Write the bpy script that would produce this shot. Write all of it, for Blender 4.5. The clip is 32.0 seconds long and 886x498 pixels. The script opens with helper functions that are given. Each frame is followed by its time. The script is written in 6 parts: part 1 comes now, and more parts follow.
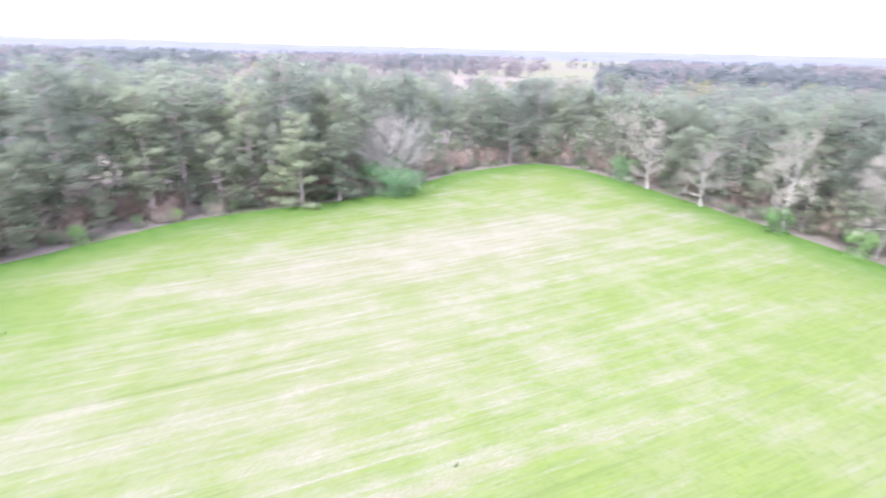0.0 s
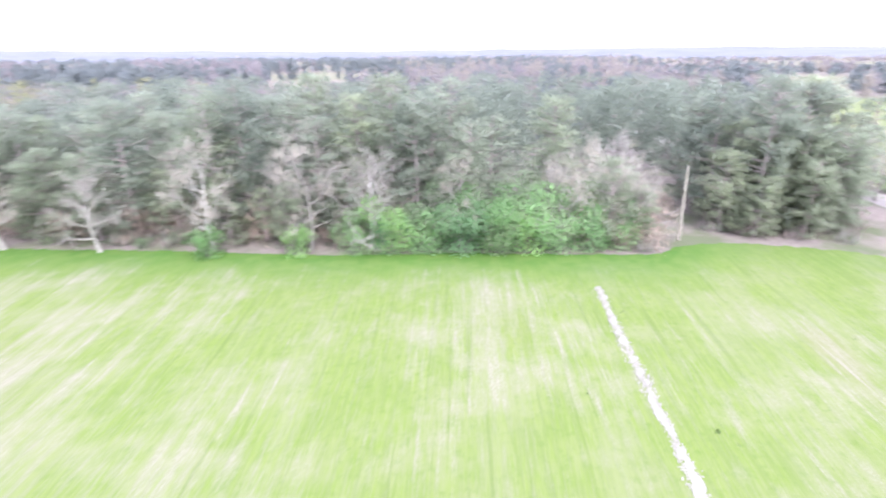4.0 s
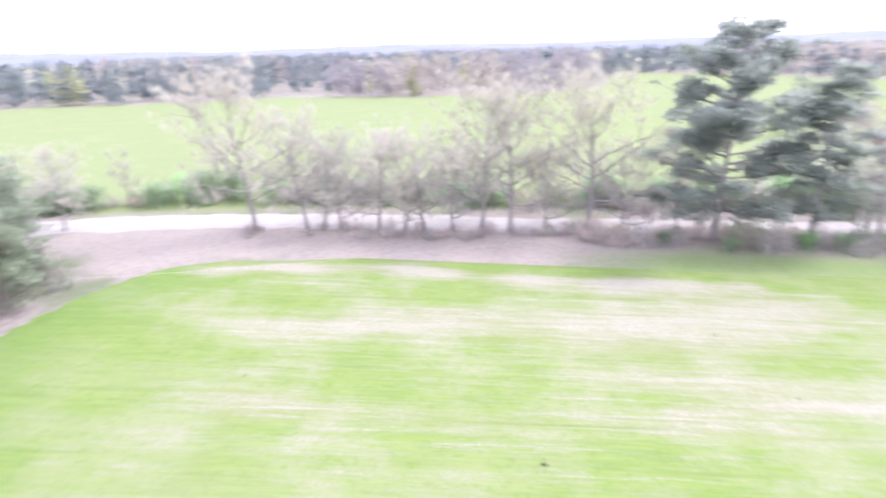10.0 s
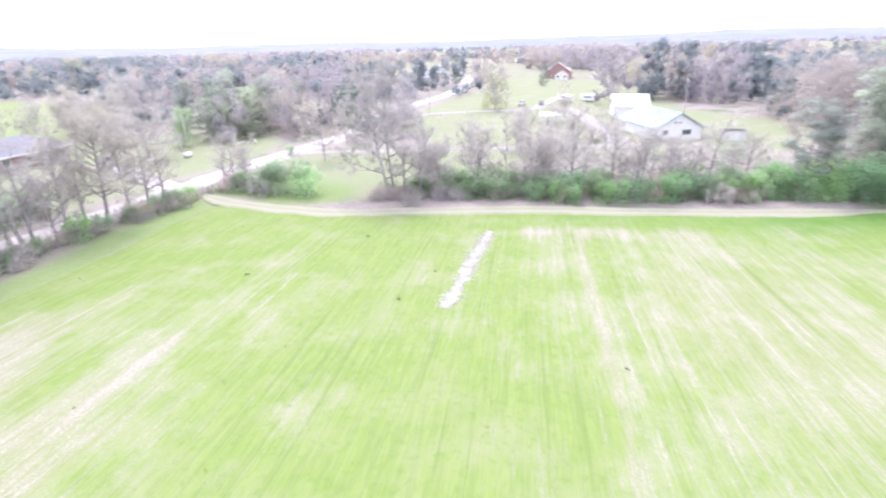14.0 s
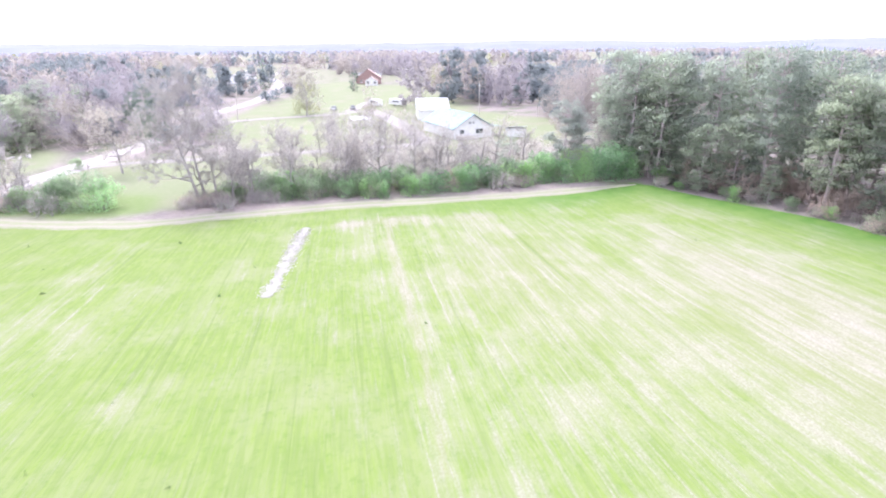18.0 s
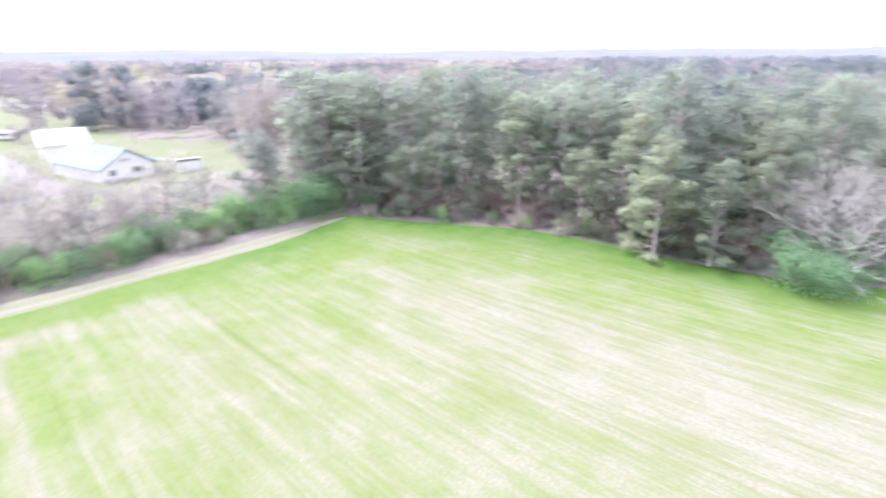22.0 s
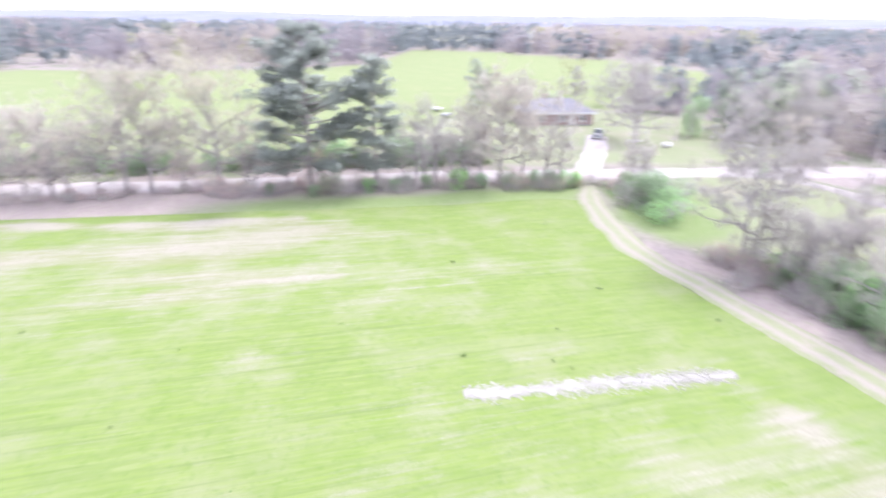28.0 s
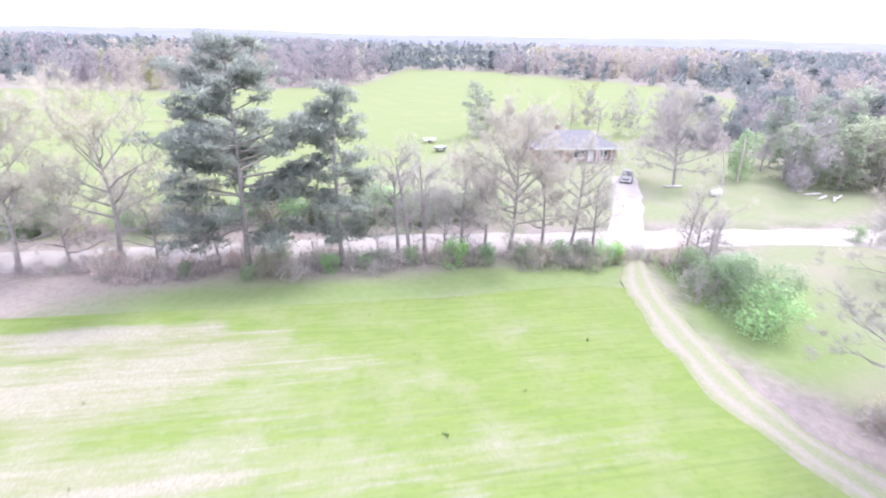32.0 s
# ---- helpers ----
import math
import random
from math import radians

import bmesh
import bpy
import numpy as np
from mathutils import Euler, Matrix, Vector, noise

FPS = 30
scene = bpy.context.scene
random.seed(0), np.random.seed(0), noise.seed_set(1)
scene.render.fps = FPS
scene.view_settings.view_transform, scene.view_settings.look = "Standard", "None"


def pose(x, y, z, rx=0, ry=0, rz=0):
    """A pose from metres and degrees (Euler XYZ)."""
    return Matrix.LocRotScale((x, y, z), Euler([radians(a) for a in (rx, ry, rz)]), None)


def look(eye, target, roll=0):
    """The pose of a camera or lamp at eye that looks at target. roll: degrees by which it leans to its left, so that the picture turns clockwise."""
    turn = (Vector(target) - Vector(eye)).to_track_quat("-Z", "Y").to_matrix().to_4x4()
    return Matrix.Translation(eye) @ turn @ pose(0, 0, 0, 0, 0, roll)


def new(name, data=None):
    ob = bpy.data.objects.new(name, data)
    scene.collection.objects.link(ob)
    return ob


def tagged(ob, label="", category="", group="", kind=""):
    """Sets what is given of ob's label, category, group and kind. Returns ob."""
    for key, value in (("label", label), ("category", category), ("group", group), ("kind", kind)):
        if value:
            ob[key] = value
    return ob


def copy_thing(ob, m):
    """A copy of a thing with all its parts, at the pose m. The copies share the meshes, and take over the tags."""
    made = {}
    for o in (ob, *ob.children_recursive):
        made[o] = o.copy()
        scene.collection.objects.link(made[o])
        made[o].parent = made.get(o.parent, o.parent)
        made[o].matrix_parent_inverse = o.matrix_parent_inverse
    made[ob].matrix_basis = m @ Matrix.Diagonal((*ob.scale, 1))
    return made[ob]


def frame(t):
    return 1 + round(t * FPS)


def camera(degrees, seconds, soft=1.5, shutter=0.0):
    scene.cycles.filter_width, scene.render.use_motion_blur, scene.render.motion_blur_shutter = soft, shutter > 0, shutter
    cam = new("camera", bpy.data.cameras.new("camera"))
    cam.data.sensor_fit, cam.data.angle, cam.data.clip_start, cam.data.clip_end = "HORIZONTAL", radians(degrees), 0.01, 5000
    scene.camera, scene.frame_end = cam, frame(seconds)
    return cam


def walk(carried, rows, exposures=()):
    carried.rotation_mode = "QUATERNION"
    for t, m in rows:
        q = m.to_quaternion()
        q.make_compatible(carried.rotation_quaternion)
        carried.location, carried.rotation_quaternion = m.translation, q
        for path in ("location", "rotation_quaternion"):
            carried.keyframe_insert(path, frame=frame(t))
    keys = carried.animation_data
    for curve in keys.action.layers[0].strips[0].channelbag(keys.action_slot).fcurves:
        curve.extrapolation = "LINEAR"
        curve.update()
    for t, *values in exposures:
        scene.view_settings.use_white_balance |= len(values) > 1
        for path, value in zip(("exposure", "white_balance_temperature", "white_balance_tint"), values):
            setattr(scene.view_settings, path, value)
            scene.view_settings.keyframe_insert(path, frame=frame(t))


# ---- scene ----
cam = camera(80.5, 32.0, soft=2.0, shutter=0.8)
# seconds, x, y, z, yaw, pitch, roll
PATH = [
    (0.0, 0.01, -0.13, 21.69, 7.50, -20.56, -1.34),
    (0.5, -0.38, 2.01, 21.59, -0.79, -20.32, -0.85),
    (1.0, -0.59, 4.26, 21.48, -9.33, -20.24, -0.39),
    (1.5, -0.47, 6.75, 21.35, -17.87, -20.25, 0.03),
    (2.0, 0.01, 9.38, 21.22, -25.95, -20.25, 0.11),
    (2.5, 0.80, 12.09, 21.10, -34.11, -20.14, 0.14),
    (4.5, 8.23, 22.67, 20.79, -64.18, -20.48, 0.58),
    (5.0, 10.88, 24.92, 20.73, -73.35, -20.59, 0.88),
    (5.5, 13.45, 27.02, 20.69, -82.25, -20.65, 0.97),
    (6.0, 15.85, 28.59, 20.64, -88.95, -20.71, 0.97),
    (6.5, 18.05, 29.73, 20.57, -95.97, -20.78, 1.01),
    (7.0, 19.98, 30.52, 20.50, -101.39, -20.86, 0.95),
    (7.5, 21.57, 30.91, 20.43, -107.03, -20.91, 0.96),
    (8.0, 22.85, 31.01, 20.39, -113.47, -20.87, 1.03),
    (8.5, 23.87, 30.97, 20.35, -120.50, -20.80, 1.11),
    (9.0, 24.52, 30.85, 20.28, -128.04, -20.71, 1.27),
    (9.5, 24.88, 30.90, 20.19, -136.88, -20.76, 1.32),
    (10.0, 25.27, 31.01, 20.07, -147.07, -20.86, 1.43),
    (10.5, 25.51, 31.28, 19.97, -157.67, -20.86, 1.58),
    (11.0, 25.74, 31.54, 19.87, -168.78, -20.96, 1.63),
    (11.5, 25.92, 31.70, 19.81, -181.51, -21.15, 1.78),
    (12.0, 26.03, 31.66, 19.82, -193.70, -21.33, 1.81),
    (12.5, 26.09, 31.52, 19.88, -205.77, -21.45, 1.82),
    (13.0, 26.27, 31.44, 19.97, -216.50, -21.51, 1.76),
    (13.5, 26.90, 31.65, 20.03, -225.22, -21.38, 1.65),
    (14.0, 27.96, 32.17, 20.05, -231.17, -21.29, 1.42),
    (14.5, 29.34, 33.04, 20.03, -235.04, -21.20, 1.18),
    (15.0, 30.86, 34.16, 20.00, -240.38, -21.27, 1.13),
    (15.5, 32.35, 35.32, 19.98, -246.28, -21.26, 1.05),
    (17.5, 32.95, 36.76, 20.38, -249.74, -21.12, 0.63),
    (18.0, 32.16, 36.74, 20.46, -250.30, -21.05, 0.38),
    (18.5, 31.18, 36.66, 20.55, -250.65, -20.97, 0.14),
    (19.0, 29.94, 36.50, 20.66, -250.91, -20.86, -0.01),
    (19.5, 28.44, 36.24, 20.80, -251.03, -20.81, -0.18),
    (20.0, 26.77, 35.95, 20.98, -250.60, -20.78, -0.31),
    (20.5, 24.92, 35.62, 21.17, -252.06, -20.71, -0.30),
    (21.0, 22.87, 35.25, 21.33, -260.87, -20.52, -0.03),
    (21.5, 20.88, 34.84, 21.49, -273.21, -20.40, 0.15),
    (22.0, 18.73, 34.54, 21.65, -283.89, -20.30, 0.29),
    (22.5, 16.47, 34.55, 21.81, -294.29, -20.25, 0.45),
    (23.0, 14.14, 34.75, 21.96, -299.95, -20.20, 0.51),
    (23.5, 11.79, 35.11, 22.04, -299.34, -20.15, 0.32),
    (24.0, 9.40, 35.64, 22.08, -294.95, -20.16, -0.10),
    (24.5, 7.00, 36.25, 22.13, -286.89, -20.31, -0.50),
    (25.0, 4.63, 36.93, 22.21, -271.03, -20.68, -0.96),
    (25.5, 2.14, 37.47, 22.32, -250.84, -21.34, -1.59),
    (26.0, -0.43, 37.76, 22.44, -233.18, -21.87, -1.72),
    (26.5, -2.87, 37.87, 22.51, -215.94, -22.43, -1.61),
    (28.5, -7.82, 32.99, 22.41, -156.45, -23.74, -0.85),
    (29.0, -7.90, 30.75, 22.35, -155.32, -23.62, -1.05),
    (29.5, -7.47, 28.29, 22.30, -159.99, -23.23, -1.15),
    (30.0, -6.73, 25.48, 22.25, -161.97, -22.86, -1.18),
    (30.5, -5.73, 22.48, 22.16, -163.13, -22.58, -1.14),
    (31.0, -4.47, 19.31, 22.07, -163.72, -22.38, -1.11),
    (31.5, -3.06, 16.03, 22.00, -164.16, -22.11, -1.16),
    (32.0, -1.50, 12.64, 21.94, -164.56, -21.81, -1.16),
]
walk(cam, [(t, pose(x, y, z, 90 + pitch, roll, yaw)) for t, x, y, z, yaw, pitch, roll in PATH])

# ---- sky, sun, exposure ----
scene.view_settings.exposure = 1.75
world = bpy.data.worlds.new("overcast_sky")
scene.world = world
world.use_nodes = True
wt = world.node_tree
wt.nodes.clear()
sky = wt.nodes.new("ShaderNodeTexSky")
sky.sky_type = 'NISHITA'
sky.sun_disc = False
sky.sun_elevation, sky.sun_rotation = radians(52), radians(215)
sky.air_density, sky.dust_density, sky.ozone_density = 1.0, 6.0, 1.0
veil = wt.nodes.new("ShaderNodeMix")
veil.data_type = 'RGBA'
veil.inputs["Factor"].default_value = 0.85
veil.inputs["B"].default_value = (9.95, 9.95, 12.5, 1)
bg = wt.nodes.new("ShaderNodeBackground")
bg.inputs["Strength"].default_value = 0.095
wo = wt.nodes.new("ShaderNodeOutputWorld")
wt.links.new(sky.outputs["Color"], veil.inputs["A"])
wt.links.new(veil.outputs["Result"], bg.inputs["Color"])
wt.links.new(bg.outputs["Background"], wo.inputs["Surface"])
sun_data = bpy.data.lights.new("sun", 'SUN')
sun_data.energy, sun_data.angle, sun_data.color = 1.2, radians(14), (1.0, 0.97, 0.95)
sun = new("sun", sun_data)
sun.matrix_world = look((-40, -56, 90), (0, 0, 0))


# ---- materials ----
def nodes_of(m):
    m.use_nodes = True
    t = m.node_tree
    return t, t.nodes["Principled BSDF"], t.nodes["Material Output"]


def mixc(t, fac, a, b, blend='MIX'):
    n = t.nodes.new("ShaderNodeMix")
    n.data_type, n.blend_type = 'RGBA', blend
    for key, v in (("Factor", fac), ("A", a), ("B", b)):
        if isinstance(v, (int, float)):
            n.inputs[key].default_value = v
        elif isinstance(v, tuple):
            n.inputs[key].default_value = (*v[:3], 1)
        else:
            t.links.new(v, n.inputs[key])
    return n.outputs["Result"]


def noise_of(t, scale, detail=4.0, rough=0.55, coord="Object", stretch=None):
    c = t.nodes.new("ShaderNodeTexCoord")
    out = c.outputs[coord]
    if stretch:
        mp = t.nodes.new("ShaderNodeMapping")
        mp.inputs["Scale"].default_value = stretch
        t.links.new(out, mp.inputs["Vector"])
        out = mp.outputs["Vector"]
    n = t.nodes.new("ShaderNodeTexNoise")
    n.inputs["Scale"].default_value, n.inputs["Detail"].default_value, n.inputs["Roughness"].default_value = scale, detail, rough
    t.links.new(out, n.inputs["Vector"])
    return n.outputs["Fac"]


def ramp(t, fac, lo, hi):
    n = t.nodes.new("ShaderNodeMapRange")
    n.inputs["From Min"].default_value, n.inputs["From Max"].default_value = lo, hi
    n.interpolation_type = 'SMOOTHSTEP'
    t.links.new(fac, n.inputs["Value"])
    return n.outputs["Result"]


def math_of(t, op, a, b=0.0):
    n = t.nodes.new("ShaderNodeMath")
    n.operation = op
    for i, v in enumerate((a, b)):
        if isinstance(v, (int, float)):
            n.inputs[i].default_value = v
        else:
            t.links.new(v, n.inputs[i])
    return n.outputs[0]


def bump_of(t, bsdf, h, strength, dist):
    b = t.nodes.new("ShaderNodeBump")
    b.inputs["Strength"].default_value, b.inputs["Distance"].default_value = strength, dist
    t.links.new(h, b.inputs["Height"])
    t.links.new(b.outputs["Normal"], bsdf.inputs["Normal"])


def surface(name, a, b, scale=2.0, rough=0.9, bump=0.4, dist=0.02, metal=0.0, fine=9.0, spec=0.3):
    """A plain surface with two scales of variation between two colours."""
    m = bpy.data.materials.new(name)
    t, p, o = nodes_of(m)
    big, small = noise_of(t, scale), noise_of(t, scale * fine, 3.0)
    f = math_of(t, 'ADD', math_of(t, 'MULTIPLY', big, 0.6), math_of(t, 'MULTIPLY', small, 0.4))
    t.links.new(mixc(t, ramp(t, f, 0.35, 0.65), a, b), p.inputs["Base Color"])
    p.inputs["Roughness"].default_value, p.inputs["Metallic"].default_value = rough, metal
    p.inputs["Specular IOR Level"].default_value = spec
    if bump:
        bump_of(t, p, small, bump, dist)
    return m


def foliage(name, a, b, glow=0.35, vary=0.35, rough=0.75, hue=0.45):
    """Leaves or needles: colour differs from leaf to leaf and from plant to plant, and light passes through."""
    m = bpy.data.materials.new(name)
    t, p, o = nodes_of(m)
    geo, info = t.nodes.new("ShaderNodeNewGeometry"), t.nodes.new("ShaderNodeObjectInfo")
    c = mixc(t, geo.outputs["Random Per Island"], a, b)
    c = mixc(t, math_of(t, 'MULTIPLY', info.outputs["Random"], hue), c, (b[0] * 1.12, b[1] * 1.0, b[2] * 0.74))
    k = math_of(t, 'ADD', math_of(t, 'MULTIPLY', info.outputs["Random"], vary * 2), 1.0 - vary)
    k2 = math_of(t, 'ADD', math_of(t, 'MULTIPLY', noise_of(t, 0.5, 2.0), 0.7), 0.65)
    v = t.nodes.new("ShaderNodeHueSaturation")
    t.links.new(c, v.inputs["Color"])
    t.links.new(math_of(t, 'MULTIPLY', k, k2), v.inputs["Value"])
    t.links.new(v.outputs["Color"], p.inputs["Base Color"])
    p.inputs["Roughness"].default_value, p.inputs["Specular IOR Level"].default_value = rough, 0.25
    tr = t.nodes.new("ShaderNodeBsdfTranslucent")
    t.links.new(v.outputs["Color"], tr.inputs["Color"])
    mx = t.nodes.new("ShaderNodeMixShader")
    mx.inputs["Fac"].default_value = glow
    t.links.new(p.outputs["BSDF"], mx.inputs[1])
    t.links.new(tr.outputs["BSDF"], mx.inputs[2])
    t.links.new(mx.outputs["Shader"], o.inputs["Surface"])
    return m


def attribute(t, name):
    n = t.nodes.new("ShaderNodeAttribute")
    n.attribute_name = name
    return n.outputs["Fac"]


M_NEEDLE = foliage("pine_needles", (0.345, 0.405, 0.350), (0.435, 0.500, 0.425), 0.62, vary=0.15, hue=0.2)
M_ROADPINE = foliage("dark_pine_needles", (0.350, 0.390, 0.365), (0.430, 0.475, 0.440), 0.62, vary=0.1, hue=0.1)
M_NEEDLE2 = foliage("pine_needles_light", (0.365, 0.430, 0.345), (0.455, 0.525, 0.415), 0.62, vary=0.15, hue=0.25)
M_CEDAR = foliage("cedar_sprays", (0.10, 0.17, 0.14), (0.15, 0.23, 0.18), 0.45, vary=0.2)
M_LEAF = foliage("privet_leaves", (0.270, 0.480, 0.280), (0.385, 0.600, 0.360), 0.62, vary=0.2)
M_LEAF2 = foliage("bright_spring_leaves", (0.285, 0.515, 0.255), (0.405, 0.630, 0.320), 0.62, vary=0.2)
M_LEAF3 = foliage("dull_shrub_leaves", (0.285, 0.400, 0.265), (0.365, 0.485, 0.320), 0.62, vary=0.15, hue=0.25)
M_BUD = foliage("tan_buds", (0.43, 0.395, 0.345), (0.54, 0.505, 0.44), 0.45, vary=0.15)
M_BUDY = foliage("yellow_green_buds", (0.42, 0.43, 0.33), (0.53, 0.54, 0.42), 0.45, vary=0.15)
M_BUDP = foliage("pinkish_grey_twigs", (0.415, 0.395, 0.39), (0.53, 0.505, 0.50), 0.4, vary=0.15, hue=0.2)
M_HAZE = foliage("pale_tan_twigs", (0.48, 0.455, 0.425), (0.59, 0.565, 0.525), 0.5, vary=0.12, hue=0.2)
M_BROWN = foliage("dead_brown_leaves", (0.46, 0.38, 0.385), (0.57, 0.49, 0.49), 0.4, vary=0.2)
M_BARK = surface("grey_bark", (0.255, 0.235, 0.235), (0.365, 0.342, 0.342), 3.0, 0.95, 0.8, 0.03)
M_PINEBARK = surface("pine_bark", (0.400, 0.340, 0.350), (0.510, 0.450, 0.455), 3.0, 0.95, 0.8, 0.03)
M_PALEBARK = surface("pale_bark", (0.46, 0.435, 0.43), (0.60, 0.575, 0.57), 3.0, 0.9, 0.5, 0.02)
M_WEATHERED = surface("weathered_timber", (0.33, 0.30, 0.28), (0.52, 0.49, 0.45), 1.5, 0.9, 0.5, 0.01)

# ---- the lie of the land ----
UX, UY = 0.919, 0.394


def ground_z(x, y):
    return 0.0 * np.asarray(x, float) * y


FIELD = [(66, 30), (63, 32), (58, 40), (52, 50), (44, 61), (36, 75.5), (28, 89), (19.5, 102.5), (12.5, 109.5), (6, 112), (-1, 107.5), (-8, 101),
         (-12, 95.5), (-16, 88), (-19, 81.5), (-24, 77), (-28, 73), (-35, 67.5), (-42, 61), (-46, 54), (-50, 47), (-55, 38.5), (-53.5, 36.5), (-44, 26.5), (-35, 13),
         (-27.8, 1), (-21, -8), (-12.8, -19.5), (-9.2, -27), (-6, -36), (9, -29), (26, -20.5), (42, -12.5), (57, -8), (66, -2.5), (74, 3), (76.5, 10.5), (73, 23), (68.5, 29)]
ROAD = [(200, 100), (155, 54), (125, 25), (105, 7), (92, -3), (80, -10.5), (64.5, -18.3), (45, -27), (34.5, -32), (18, -40), (-6.5, -50), (-21, -55.5), (-38, -61.5),
        (-54, -67), (-72, -75), (-90, -86), (-118, -100), (-159, -116), (-216, -149), (-267, -184), (-314, -226), (-380, -270)]
LANE = [(-33, -59.5), (-40, -56), (-45.5, -49.5), (-52.5, -39), (-60, -30), (-68, -21), (-75, -12), (-81, -8)]
HOUSE_DRIVE = [(-81, -8), (-90, -14), (-102, -23), (-114, -31), (-126, -41), (-138, -52)]
BACK_ROAD = [(-84, -82), (-92, -79), (-104, -74), (-115, -64), (-127, -55), (-140, -59), (-165, -66)]
BRICK_DRIVE = [(-7.2, -50), (-8, -58), (-8.5, -68), (-8.8, -84)]
TRACK = [(-8, -47), (-8.2, -42), (-8.6, -35), (-11.2, -26), (-14.6, -18.6), (-22.8, -8.4), (-29.6, 1), (-36.8, 13.6), (-45.5, 27), (-54, 38)]


def inside(poly, x, y):
    x, y = np.asarray(x, float), np.asarray(y, float)
    r = np.zeros(x.shape, bool)
    for (ax, ay), (bx, by) in zip(poly, poly[1:] + poly[:1]):
        if ay != by:
            r ^= ((ay > y) != (by > y)) & (x < (bx - ax) * (y - ay) / (by - ay) + ax)
    return r


def line_distance(line, x, y, closed=False):
    x, y = np.asarray(x, float), np.asarray(y, float)
    d = np.full(x.shape, 1e9)
    for (ax, ay), (bx, by) in zip(line, line[1:] + (line[:1] if closed else [])):
        dx, dy = bx - ax, by - ay
        k = np.clip(((x - ax) * dx + (y - ay) * dy) / max(dx * dx + dy * dy, 1e-9), 0, 1)
        d = np.minimum(d, np.hypot(x - ax - k * dx, y - ay - k * dy))
    return d


def smooth_line(pts, step):
    """Points every step metres along a smooth curve through pts."""
    p = np.array(pts, float)
    p = np.vstack([2 * p[0] - p[1], p, 2 * p[-1] - p[-2]])
    out = []
    for i in range(1, len(p) - 2):
        n = max(1, int(np.linalg.norm(p[i + 1] - p[i]) / step))
        for k in range(n):
            t = k / n
            out.append(0.5 * (2 * p[i] + (p[i + 1] - p[i - 1]) * t + (2 * p[i - 1] - 5 * p[i] + 4 * p[i + 1] - p[i + 2]) * t * t
                              + (3 * p[i] - p[i - 1] - 3 * p[i + 1] + p[i + 2]) * t ** 3))
    out.append(p[-2])
    return np.array(out)


def mesh_of(name, verts, faces, mat, smooth=False):
    me = bpy.data.meshes.new(name)
    v = np.asarray(verts, np.float32)
    if isinstance(faces, np.ndarray):
        n, k = faces.shape
        me.vertices.add(len(v))
        me.vertices.foreach_set("co", v.ravel())
        me.loops.add(n * k)
        me.loops.foreach_set("vertex_index", faces.astype(np.int32).ravel())
        me.polygons.add(n)
        me.polygons.foreach_set("loop_start", np.arange(0, n * k, k, dtype=np.int32))
        me.update(calc_edges=True)
    else:
        me.from_pydata(v.tolist(), [], [tuple(f) for f in faces])
    me.materials.append(mat)
    if smooth:
        me.polygons.foreach_set("use_smooth", np.ones(len(me.polygons), bool))
    me.update()
    return me


def part(name, verts, faces, mat, parent=None, label="", smooth=False):
    ob = new(name, mesh_of(name, verts, faces, mat, smooth))
    if parent:
        ob.parent = parent
    if label:
        ob["label"] = label
    if name in ("crown", "bud_cover", "foliage", "shoot_spray", "thicket"):
        ob["kind"] = "stuff"
    return ob


NORMALS = {}


def soft_part(name, verts, faces, normals, mat, parent=None, label=""):
    """Foliage whose faces are lit as the rounded mass they belong to; each face is wound to look outwards."""
    v, f, n = np.asarray(verts, float), np.asarray(faces), np.asarray(normals, float)
    g = np.cross(v[f[:, 1]] - v[f[:, 0]], v[f[:, 2]] - v[f[:, 0]])
    f = np.where((np.einsum("ij,ij->i", g, n[f[:, 0]]) < 0)[:, None], f[:, ::-1], f)
    ob = part(name, v, f, mat, parent, label, True)
    NORMALS[ob.data.name] = n
    ob.data.normals_split_custom_set_from_vertices(n.tolist())
    return ob


def thing(name, label, category, group=""):
    return tagged(new(name), label, category, group)


def value_noise(x, y, size, seed=0):
    return np.array([noise.noise((a / size + seed * 7.3, b / size - seed * 3.1, seed * 1.7)) for a, b in zip(np.ravel(x), np.ravel(y))]).reshape(np.shape(x))


def float_layer(me, name, values):
    me.attributes.new(name, 'FLOAT', 'POINT').data.foreach_set("value", np.ravel(values).astype(np.float32))


# ---- ground: one sheet to the horizon ----
OPEN_SOUTH = [(108, 2), (170, 50), (329, 16), (347, -38), (299, -86), (276, -100), (240, -150), (176, -168), (129, -210), (110, -242), (137, -381), (78, -398), (18, -351), (-32, -318),
              (-67, -241), (-40, -160), (-12, -122), (22, -110), (27, -70), (30, -50), (60, -28), (85, -14)]
YARD = [(-34.6, -65.4), (22.6, -46.1), (32.5, -76.0), (21.4, -115.3), (-8.4, -119.0), (-34.8, -113.2), (-55.3, -102.4), (-44.8, -76.4)]
WEST_MEADOW = [(-18.7, -28.5), (-23.9, -19.1), (-58.3, 30.6), (-72.3, 34.1), (-81.9, 12.8), (-79.9, -10.0), (-38.2, -60.4), (-22.2, -54.7)]
WEST_YARD = [(-79.0, 16.9), (-84.7, -9.4), (-58.0, -39.7), (-90.4, -79.2), (-143.1, -100.7), (-184.7, -114.3), (-252.0, -150.9), (-293.3, -142.4), (-255.0, -85.0), (-206.5, -46.9), (-145.9, -14.5), (-128.3, 19.3), (-106.1, 25.6)]
